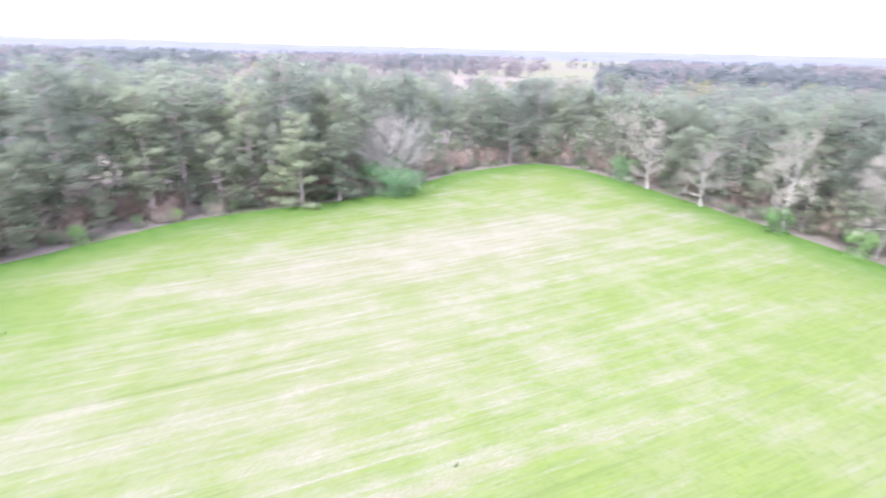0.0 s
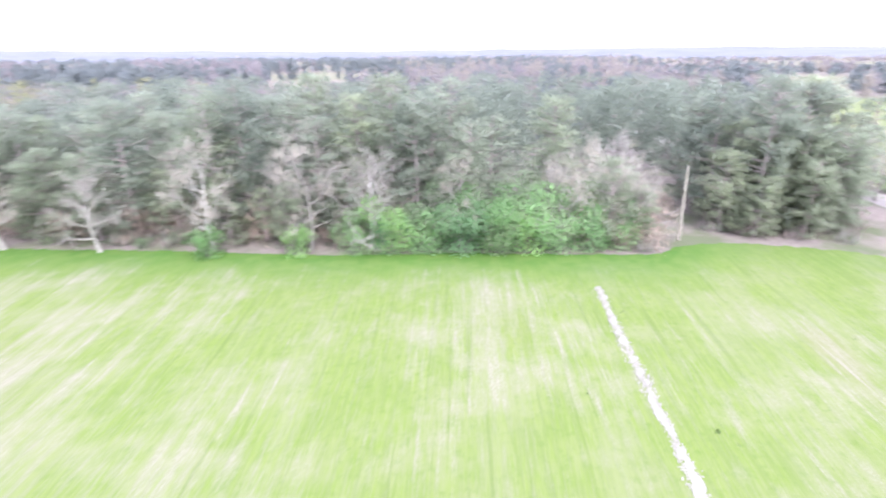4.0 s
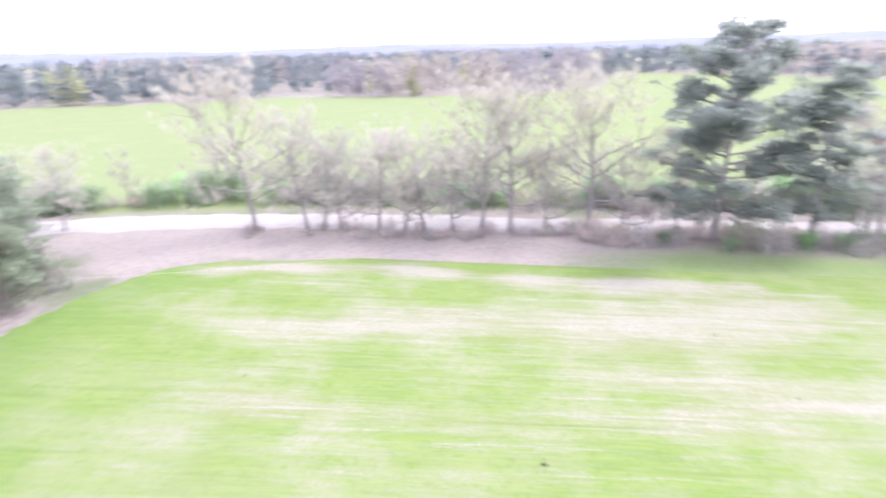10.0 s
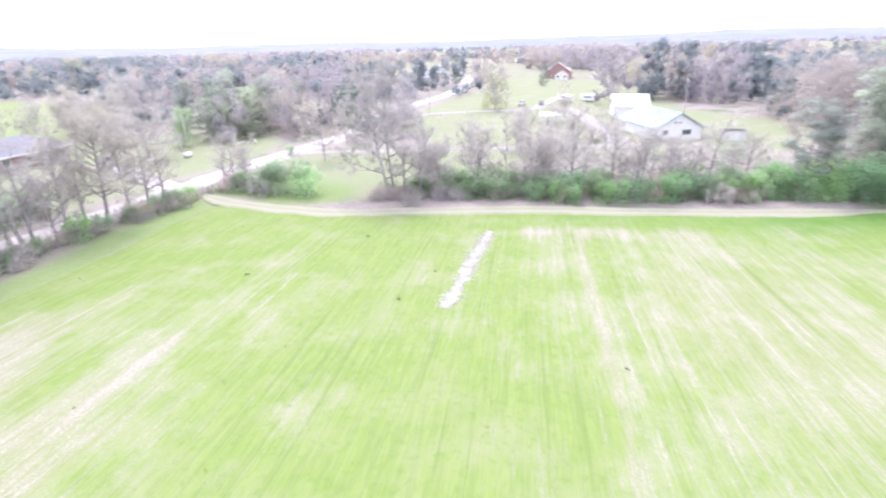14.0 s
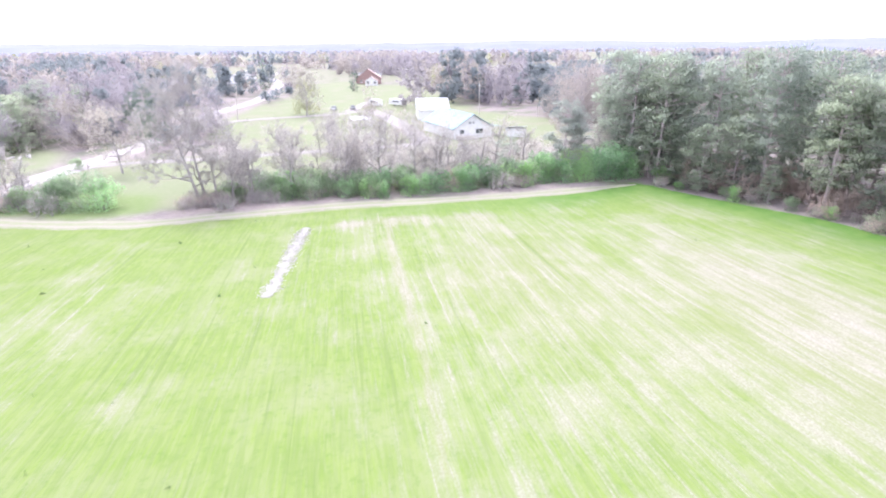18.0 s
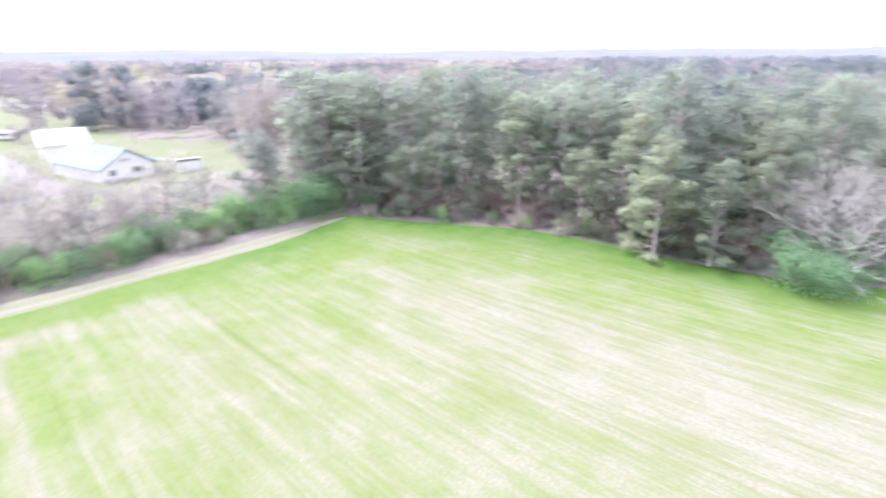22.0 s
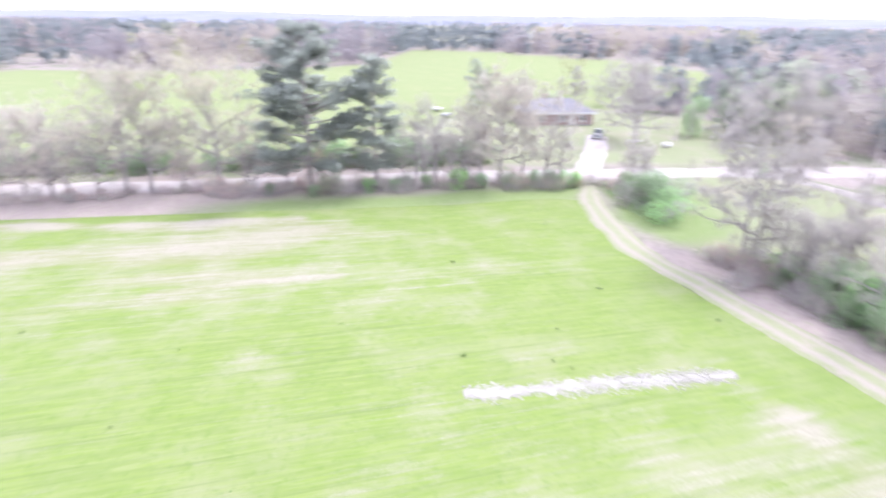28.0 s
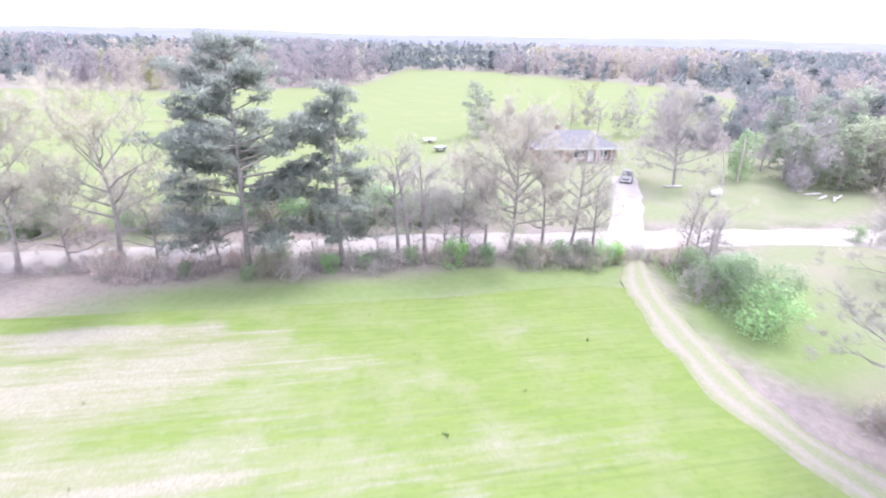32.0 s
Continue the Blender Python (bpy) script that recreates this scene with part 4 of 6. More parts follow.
place(bush(207, 3.0, 4.9, "round green bush at the field corner", M_LEAF, 1800, 0.27), 21.5, 99.7)
for x, y, s, k in ((26.4, 95.3, 0.9, 2), (32.1, 84.9, 0.75, 1), (39.5, 74.4, 1.0, 2), (46.0, 65.6, 1.0, 0), (50.3, 60.1, 0.9, 1), (55.7, 51.6, 0.8, 2), (61.6, 43.8, 0.75, 0)):
    grey_tree.put(k, x - 1.9, y - 1.3, s * 1.1, turn())
undergrowth = []
for i in range(120):
    a, b = dice.randint(0, 20), dice.random()
    (ax, ay), (bx, by) = WOOD_EDGE[a], WOOD_EDGE[a + 1]
    dx, dy = bx - ax, by - ay
    q = dice.uniform(0.8, 4.2) / math.hypot(dx, dy)
    x, y = ax + dx * b + dy * q, ay + dy * b - dx * q
    if inside(FIELD, [x], [y])[0]:
        x, y = ax + dx * b - dy * q, ay + dy * b + dx * q
    if i % 3 == 1:
        undergrowth.append((i, x, y))
    else:
        wood_shrub.put(i, x, y, dice.uniform(0.35, 0.85), turn(), dice.uniform(0.6, 1.1))
thicket_rows = []
for i in range(200):
    a, b = dice.randint(0, 20), dice.random()
    (ax, ay), (bx, by) = WOOD_EDGE[a], WOOD_EDGE[a + 1]
    dx, dy = bx - ax, by - ay
    q = dice.uniform(2.5, 12.0) / math.hypot(dx, dy)
    x, y = ax + dx * b + dy * q, ay + dy * b - dx * q
    if inside(FIELD, [x], [y])[0]:
        x, y = ax + dx * b - dy * q, ay + dy * b + dx * q
    thicket_rows.append((i, x, y, dice.uniform(1.0, 1.7), turn()))
joined("understorey", wood_shrub.samples, thicket_rows, M_BROWN, "leafless pinkish brown brush under the pines")
privet = Stock([bush(220 + i, 2.6, 4.6, "leafy green privet bush at the field edge", (M_LEAF, M_LEAF2, M_LEAF, M_LEAF3)[i], 1250, 0.31, 90) for i in range(4)])
for i, x, y in undergrowth:
    privet.put(3 if i % 2 else 1, x, y, dice.uniform(0.25, 0.5), turn(), dice.uniform(0.6, 1.0))
for x, y, s, k in ((36.2, 72.0, 0.95, 1), (41.8, 64.0, 0.8, 1), (48.5, 56.3, 0.95, 0), (50.7, 52.9, 1.15, 2), (52.8, 49.6, 1.3, 0), (55.2, 46.1, 1.15, 3), (57.3, 43.2, 1.2, 1), (59.4, 40.3, 1.15, 0),
                   (61.5, 37.6, 1.05, 2), (63.7, 35.2, 0.95, 0), (59.3, 46.5, 1.4, 2), (55.7, 51.6, 1.4, 0), (62.4, 41.6, 1.1, 3), (5.5, 116.9, 0.5, 1), (9.7, 114.5, 0.45, 0),
                   (-57.1, 41.8, 0.72, 1), (-48.5, 51.1, 0.5, 1), (-16.3, 98.4, 0.6, 1), (-46.0, 57.6, 0.45, 3), (-38.4, 67.2, 0.5, 3)):
    privet.put(k, x, y, s, turn(), dice.uniform(0.85, 1.1))

# bare trees and brush tangled over the bushes by the pole
tangle = Stock([hardwood(230 + i, 8.6, 4.6, "low spreading dead tree tangled over green bushes", None, 0, M_PALEBARK, 0.10, 900, group="wood edge trees", stems=3, limbs=18, name="dead_tree", twig_mat=M_HAZE) for i in range(2)])
for x, y, s, k in ((65.6, 37.0, 1.0, 0), (61.6, 41.2, 1.05, 1), (68.2, 34.6, 0.8, 1), (50.0, 60.5, 0.95, 0), (71.0, 39.5, 1.15, 0), (66.0, 43.5, 1.1, 1)):
    tangle.put(k, x, y, s, turn())
for x, y, s, k in ((49.5, 65.5, 0.85, 0), (45.0, 70.0, 0.8, 1)):
    grey_tree.put(k, x, y, s, turn())
for i in range(20):
    wood_shrub.put(i, dice.uniform(71, 84), dice.uniform(33, 50), dice.uniform(0.8, 1.3), turn(), dice.uniform(0.9, 1.4))
for i in range(5):
    grey_tree.put(i, dice.uniform(64, 84), dice.uniform(33, 50), dice.uniform(0.65, 0.95), turn())
big_bush = Stock([bush(226 + i, 4.2, 7.0, "large leafy green bush at the field edge", (M_LEAF, M_LEAF2, M_LEAF3)[i], 4000, 0.26, 220) for i in range(3)])
for x, y, s, k in ((56.8, 48.0, 1.0, 1), (60.4, 43.4, 1.0, 0), (64.2, 39.4, 0.95, 1), (52.4, 54.2, 0.95, 2), (47.4, 60.0, 0.7, 0), (67.4, 36.6, 0.75, 0), (54.5, 51.0, 0.95, 0), (50.0, 57.2, 0.85, 1), (63.8, 44.0, 1.1, 2), (58.6, 46.6, 1.0, 0)):
    big_bush.put(k, x - 0.6, y - 0.5, s * 1.15, turn(), dice.uniform(0.9, 1.1))
for x, y, s, k in ((-57.5, 33.0, 0.95, 0), (-54.8, 29.4, 0.85, 1), (-60.0, 37.0, 0.8, 0)):
    big_bush.put(k, x, y, s, turn())

# the far corner by the road
place(pine(208, 15.6, 2.1, 0.30, "slender pine standing clear of the wood's corner", M_NEEDLE, 1.0, 36, 0.85), 95.3, 12.5, 1.0, 0.8)
for x, y, q, k in ((87.4, 15.6, 1.1, 1), (84.2, 19.0, 1.12, 2), (82.8, 22.8, 1.08, 3), (81.9, 26.7, 1.15, 0), (86.7, 22.2, 1.18, 0), (89.9, 18.8, 1.12, 2), (79.6, 17.6, 0.85, 1), (91.5, 14.6, 0.85, 3)):
    skirt.put(k, x, y, q, turn())
for x, y, q, k in ((78.6, 21.5, 0.6, 0), (84.4, 14.4, 0.55, 2), (77.4, 25.6, 0.6, 3)):
    skirt.put(k, x, y, q, turn())
for i, (x, y) in enumerate(((76.8, 23.6), (78.2, 18.8), (79.8, 13.6), (83.0, 12.8), (87.0, 12.2), (76.0, 27.2), (91.0, 12.4))):
    wood_shrub.put(i, x, y, 0.6, turn(), 0.8)

# ---- trees along the dirt road ----
road_tree = Stock([hardwood(240, 17.0, 7.4, "tall budding tree with pinkish tan crown by the road", M_BUD, 6500, M_BARK, 0.2, 5200, limbs=18, twig_mat=M_HAZE),
                   hardwood(241, 14.0, 5.2, "bare grey tree by the dirt road", M_HAZE, 1400, M_BARK, 0.18, 3000, limbs=15, twig_mat=M_HAZE),
                   hardwood(242, 16.6, 7.0, "tall tree with yellow-green buds by the road", M_BUDY, 9500, M_BARK, 0.2, 5000, limbs=18, twig_mat=M_HAZE),
                   hardwood(243, 11.0, 5.6, "spreading bare grey tree by the road", None, 0, M_BARK, 0.14, 2600, limbs=16)])
for x, y, k, s in ((104.5, 9.2, 3, 0.85), (99.0, 4.9, 1, 0.7), (78.1, -7.5, 0, 1.0), (72.2, -10.5, 1, 0.95), (70.7, -11.6, 1, 0.8), (68.9, -12.8, 3, 0.8), (61.6, -15.9, 3, 1.0), (59.6, -17.1, 1, 0.75), (53.7, -20.4, 0, 0.92),
                   (50.7, -21.6, 2, 0.9), (43.1, -26.3, 2, 1.0), (-1.1, -45.2, 1, 0.85), (39.4, -27.2, 3, 0.7), (47.2, -24.2, 3, 0.8), (64.6, -14.6, 1, 0.8), (56.6, -18.8, 3, 0.85), (33.8, -29.6, 1, 0.6), (12.0, -38.4, 3, 0.62)):
    road_tree.put(k, x, y, s, turn())
place(hardwood(245, 14.6, 5.8, "round budding tree with dense pinkish tan crown by the road", M_BUD, 8500, M_BARK, 0.2, 8500, limbs=28, twig_mat=M_HAZE), 5.4, -41.8, 1.0, 0.7)
place(pine(250, 21.2, 8.4, 0.17, "very tall broad open-crowned pine beside the dirt road", M_ROADPINE, 1.05, 60, 1.05, 0.10, "roadside trees", 0.38, 0.25, 1.8, 1.3, 0.0, M_BARK), 30.2, -29.4, 1.0, 0.5)
place(pine(251, 17.9, 4.3, 0.18, "tall pine beside the dirt road", M_ROADPINE, 1.1, 52, 0.85, 0.05, "roadside trees", 0.5, 0.35, 2.0, 1.7, -0.05, M_BARK), 21.4, -32.8, 1.0, 1.2)
place(pine(252, 6.5, 1.9, 0.12, "small pine in the roadside brush", M_NEEDLE2, 1.2, 22, 0.75, 0.0, "roadside trees"), 18.0, -33.9)
place(pine(253, 5.5, 2.0, 0.10, "small pine in the roadside brush", M_NEEDLE2, 1.2, 22, 0.75, 0.0, "roadside trees"), 27.0, -29.9)
snag = hardwood(254, 13.5, 1.6, "dead snag wrapped in dry vines", None, 0, M_BARK, 0.45, 300, group="roadside trees", name="dead_tree", limbs=7)
place(snag, 15.4, -36.8)
cane = Stock([bramble(260 + i, 2.3, 2.7, "tangled leafless grey brush by the road", 170, (M_BUDP, M_BUDP, M_BROWN, M_BUD)[i], leafy=(0, 90, 0, 260)[i]) for i in range(4)])
line = smooth_line([(-8.2, -43.3), (5.9, -39.3), (19.7, -33.3), (33.8, -27.2), (45.3, -23.2), (56.7, -16.4), (68.0, -12.1), (78.3, -6.8)], 1.0)
for i in range(96):
    p = line[dice.randint(0, len(line) - 1)]
    east = p[0] > 46
    cane.put(i if not east else i % 3, p[0] + dice.gauss(0, 1.2), p[1] + dice.gauss(0, 1.2), dice.uniform(0.5, 1.1) * (0.5 if east else 1.0), turn(), dice.uniform(0.6, 1.25))
for x, y, s, k in ((10.4, -36.1, 0.72, 1), (-4.8, -42.2, 0.6, 0), (-0.3, -41.1, 0.55, 2), (21.7, -30.7, 0.5, 1), (3.6, -39.8, 0.5, 3), (28.3, -26.6, 0.4, 3), (14.5, -35.2, 0.5, 3), (-2.6, -41.8, 0.6, 3), (7.2, -38.2, 0.5, 0), (18.5, -32.6, 0.42, 0), (34.5, -25.4, 0.4, 3), (-6.0, -43.0, 0.5, 1)):
    privet.put(k, x, y, s, turn())
south_side = smooth_line([(112.6, 5.5), (97.6, -9.2), (81.2, -18.7), (65.1, -27.0), (51.1, -33.2), (35.7, -39.9), (21.4, -47.0), (10.8, -52.3)], 1.0)
for i in range(150):
    p = south_side[dice.randint(0, len(south_side) - 1)]
    x, y = p[0] + dice.gauss(1.0, 1.5), p[1] + dice.gauss(-1.5, 1.5)
    if dice.random() < 0.58:
        privet.put(3 if dice.random() < 0.75 else 0, x, y, dice.uniform(0.5, 1.15), turn(), dice.uniform(0.7, 1.0))
    else:
        cane.put(i, x, y, dice.uniform(0.8, 1.3), turn(), dice.uniform(0.8, 1.3))
for x, y, s, k in ((46.0, -38.5, 0.95, 0), (33.0, -43.0, 1.0, 2), (12.0, -53.0, 0.85, 0), (22.5, -48.0, 0.8, 1), (38.5, -40.6, 0.8, 2)):
    privet.put(k, x, y, s, turn())
thin = Stock([hardwood(270 + i, 9.5, 2.6, "slender bare grey tree", (None, M_BUD, M_BUDP)[i], (0, 500, 500)[i], M_BARK, 0.24, 620, group="slender trees", limbs=12) for i in range(3)])
for x, y, s, k in ((104.8, -6.3, 0.8, 0), (95.0, -14.6, 1.0, 2), (85.7, -19.6, 0.7, 1), (73.0, -25.4, 0.9, 0), (63.8, -30.3, 0.8, 2), (53.1, -36.1, 0.8, 0), (35.1, -44.2, 0.7, 1), (16.5, -46.4, 0.9, 0), (10.1, -49.0, 0.8, 2), (109.9, 0.1, 0.9, 2), (115.2, 8.8, 0.8, 0), (45.7, -37.4, 0.8, 1), (58, -33.5, 0.9, 2), (28, -45.5, 0.8, 0), (79, -22.5, 0.9, 1), (90, -17, 0.8, 2), (10.3, -56.7, 0.7, 0), (24, -50, 0.7, 2)):
    thin.put(k, x, y, s, turn())

for x, y, s, k in ((14.2, -38.3, 1.25, 0), (10.4, -39.6, 1.15, 2), (8.0, -41.0, 1.1, 1), (16.6, -36.4, 1.2, 0), (2.0, -43.6, 1.1, 2), (-3.6, -45.6, 1.0, 0)):
    thin.put(k, x, y, s, turn())

# ---- hedge along the farm track ----
place(hardwood(280, 17.0, 6.6, "tall double-stemmed tree with tan buds in the hedge", M_BUD, 5200, M_BARK, 0.16, 8500, group="hedge trees", stems=2, limbs=26), -23.9, -19.4, 1.0, 0.3)
for x, y, s, k in ((-30.6, -9.5, 1.0, 0), (-33.9, -3.7, 0.8, 2), (-37.1, -4.1, 1.0, 1), (-39.1, 0.8, 1.05, 0), (-41.1, 5.8, 1.1, 2), (-41.9, 8.8, 1.0, 0), (-45.1, 9.8, 0.9, 2), (-46.8, 14.4, 0.9, 1), (-27.4, -13.7, 0.8, 2)):
    thin.put(k, x, y, s, turn())
place(pine(285, 12.2, 3.3, 0.20, "short dark pine standing in the hedge", M_ROADPINE, 1.2, 44, 0.85, 0.0, "hedge trees"), -54.7, 26.7)
place(pine(286, 7.4, 2.0, 0.12, "stunted dark pine in the hedge", M_NEEDLE, 1.2, 22, 0.75, 0.0, "hedge trees"), -49.9, 18.6)
place(bramble(287, 2.4, 3.2, "rust-brown dead brush in the hedge", 420, M_BROWN, "field hedge"), -49.1, 19.8)
for x, y, s, k in ((-26.0, -15.8, 0.62, 3), (-28.9, -12.6, 0.66, 3), (-30.9, -8.6, 0.62, 0), (-32.4, -5.6, 0.55, 3), (-34.6, 3.4, 0.5, 1), (-37.1, 6.3, 0.55, 1), (-35.3, -1.1, 0.6, 3), (-37.5, 1.8, 0.62, 0), (-40.3, 9.8, 0.75, 0),
                   (-41.8, 12.2, 0.7, 1), (-43.6, 14.2, 0.6, 3), (-46.0, 16.9, 0.6, 3), (-51.6, 23.5, 0.85, 1), (-52.8, 27.0, 0.85, 0), (-54.6, 30.0, 0.8, 2), (-56.8, 33.5, 1.1, 0), (-58.9, 36.4, 1.0, 2), (-60.5, 32.1, 0.9, 0),
                   (-56.3, 22.5, 0.8, 0), (-38.6, 7.8, 0.6, 0), (-33.3, -2.0, 0.55, 0), (-34.2, 1.0, 0.5, 1), (-42.8, 13.6, 0.7, 0), (-48.6, 21.6, 0.7, 1), (-29.6, -10.8, 0.5, 1)):
    privet.put(k, x, y, s * 1.22, turn(), dice.uniform(0.85, 1.1))
hedge_line = smooth_line([(-25.5, -17.0), (-30.5, -9.0), (-36.0, 0.5), (-41.5, 9.5), (-47.5, 18.5), (-53.5, 27.0), (-59.0, 35.5)], 0.5)
for i in range(44):
    q = hedge_line[dice.randint(0, len(hedge_line) - 1)]
    k = dice.choice((0, 3, 3, 3, 1))
    privet.put(k, q[0] - 1.2 + dice.gauss(0, 0.9), q[1] - 0.7 + dice.gauss(0, 0.9), dice.uniform(0.6, 1.0), turn(), dice.uniform(0.85, 1.15))
for i in range(34):
    q = hedge_line[dice.randint(0, len(hedge_line) - 1)]
    w = dice.uniform(0.5, 9.0)
    thin.put(i, q[0] - w * 0.85 + dice.gauss(0, 0.5), q[1] - w * 0.5 + dice.gauss(0, 0.5), dice.uniform(0.65, 1.1), turn())
for i in range(16):
    thin.put(i, dice.uniform(-74, -52), dice.uniform(-26, -4), dice.uniform(0.6, 1.0), turn())
for i in range(26):
    b = dice.random()
    x, y = -24.2 + -25.1 * b + dice.gauss(0, 1.0), -18.0 + 40.5 * b + dice.gauss(0, 1.0)
    cane.put(i, x, y, dice.uniform(0.6, 1.1), turn(), dice.uniform(0.9, 1.5))
scrub_rows = []
for i in range(150):
    q = hedge_line[dice.randint(34, len(hedge_line) - 1)]
    w = dice.uniform(3.0, 27.0)
    scrub_rows.append((i, q[0] - w * 0.85 + dice.gauss(0, 1.5), q[1] - w * 0.5 + dice.gauss(0, 1.5), dice.uniform(0.5, 1.25), turn()))
joined("scrub", wood_shrub.samples, scrub_rows, M_BUDP, "low leafless grey scrub in the meadow behind the hedge")
gate_bush = bush(290, 5.0, 5.6, "large mixed green bush by the track entrance", M_LEAF3, 4200, 0.28, 420, "gate bushes")
place(gate_bush, -16.8, -33.8)
place(bush(291, 3.2, 4.2, "leafy bright green bush by the track entrance", M_LEAF, 1700, 0.26, 60, "gate bushes"), -17.3, -30.9)
place(bush(292, 2.4, 3.4, "dull green bush by the track entrance", M_LEAF3, 1400, 0.26, 160, "gate bushes"), -12.5, -40.8)
place(bush(293, 3.4, 4.6, "mixed green and grey bush by the dirt road", M_LEAF3, 2200, 0.27, 300, "gate bushes"), -15.2, -37.8)
for i in range(8):
    cane.put(i, -14.5 + dice.gauss(0, 1.4), -41.0 + dice.gauss(0, 2.2), dice.uniform(0.7, 1.1), turn(), 1.2)
for x, y, s, k in ((-14.1, -44.3, 0.8, 0), (-14.9, -42.1, 0.7, 2), (-13.5, -46.6, 0.85, 0), (-16.0, -44.7, 0.75, 1)):
    thin.put(k, x, y, s, turn())
for x, y, s, k in ((-24.5, -17.7, 0.9, 1), (-25.5, -15.6, 0.85, 2)):
    thin.put(k, x, y, s, turn())
for i in range(9):
    cane.put(i, -23.3 + dice.gauss(0, 1.6), -18.7 + dice.gauss(0, 1.6), dice.uniform(0.5, 0.8), turn())
privet.put(3, -34.6, -58.4, 0.5, 0.3)

# ---- far woods, in bands ----
def far_foliage(name, a, b):
    """Crowns seen from afar: one tone for each tree, finer mottling within it."""
    m = bpy.data.materials.new(name)
    t, p, o = nodes_of(m)
    f = math_of(t, 'ADD', math_of(t, 'MULTIPLY', attribute(t, "tone"), 0.7), math_of(t, 'MULTIPLY', ramp(t, noise_of(t, 0.7, 4.0, 0.65), 0.3, 0.7), 0.3))
    c = mixc(t, f, a, b)
    t.links.new(c, p.inputs["Base Color"])
    p.inputs["Roughness"].default_value, p.inputs["Specular IOR Level"].default_value = 0.9, 0.1
    tr = t.nodes.new("ShaderNodeBsdfTranslucent")
    t.links.new(c, tr.inputs["Color"])
    mx = t.nodes.new("ShaderNodeMixShader")
    mx.inputs["Fac"].default_value = 0.55
    t.links.new(p.outputs["BSDF"], mx.inputs[1])
    t.links.new(tr.outputs["BSDF"], mx.inputs[2])
    t.links.new(mx.outputs["Shader"], o.inputs["Surface"])
    return m


def far_wood(name, trees, shards, size, mat, label, seed, pointed, slim):
    """Many distant trees: each a crown of several overlapping lobes, every lobe a cloud of leaf sprays."""
    r = np.random.RandomState(seed)
    vs, ns, tones = [], [], []
    for x, y, h, w in trees:
        tone, lobes = r.rand(), r.randint(6, 11)
        z = h * (r.uniform(0.10, 0.92, lobes) if pointed else r.uniform(0.10, 0.80, lobes))
        z[1], z[2] = h * 0.14, h * 0.24
        z[0], rad = h * 0.86, w * r.uniform(0.36, 0.58, lobes)
        out = w * 0.62 * np.sqrt(r.uniform(0.05, 1, lobes)) * np.clip(1.25 - (z / h) ** (1.4 if pointed else 3.0), 0.1, 1)
        az = r.uniform(0, 6.28, lobes)
        cen = np.stack([x + out * np.cos(az), y + out * np.sin(az), np.minimum(z, h - rad * 0.75)], -1)
        pick = r.randint(0, lobes, shards)
        d = r.normal(0, 1, (shards, 3)) + (0, 0, 0.15)
        d /= np.linalg.norm(d, axis=1)[:, None]
        c = cen[pick] + d * (rad[pick] * r.uniform(0.6, 1.05, shards))[:, None] * (1, 1, 0.9 if pointed else 1.15)
        a = d * 0.5 + (0, 0, 0.35) + r.normal(0, 0.6, (shards, 3))
        a /= np.linalg.norm(a, axis=1)[:, None] + 1e-9
        b = np.cross(d + r.normal(0, 0.4, (shards, 3)), a)
        b /= np.linalg.norm(b, axis=1)[:, None] + 1e-9
        s = size * r.uniform(0.6, 1.4, (shards, 1))
        crown = np.stack([c + a * s, c - a * s * 0.7 + b * s * slim, c - a * s * 0.7 - b * s * slim], 1).reshape(-1, 3)
        lit = d * 0.5 + (0, 0, 0.9)
        vs.append(crown)
        ns.append(np.repeat(lit / np.linalg.norm(lit, axis=1)[:, None], 3, 0))
        tones.append(np.repeat(np.clip(tone + r.normal(0, 0.10, shards), 0, 1), 3))
    v = np.concatenate(vs)
    v[:, 2] = np.maximum(v[:, 2], 0.0)
    ob = soft_part(name, v, np.arange(len(v)).reshape(-1, 3), np.concatenate(ns), mat)
    float_layer(ob.data, "tone", np.concatenate(tones))
    return tagged(ob, label, "woodland", kind="stuff")


# Aerial haze is painted in: far pines shifted to blue, bare woods to lilac.
M_FARPINE = far_foliage("far_pine_haze_blue", (0.240, 0.275, 0.300), (0.295, 0.330, 0.340))
M_FARGREY = far_foliage("far_bare_haze_lilac", (0.335, 0.310, 0.345), (0.400, 0.375, 0.400))
M_FARTAN = far_foliage("far_tan_wood", (0.400, 0.362, 0.350), (0.465, 0.430, 0.400))
M_FARGREEN = far_foliage("far_leafing_wood", (0.37, 0.385, 0.245), (0.44, 0.445, 0.285))
KEEP_OPEN = [OPEN_SOUTH, YARD, WEST_MEADOW, WEST_YARD, FIELD, DIRT_VERGE, NORTH_FIELD, EAST_FIELD]


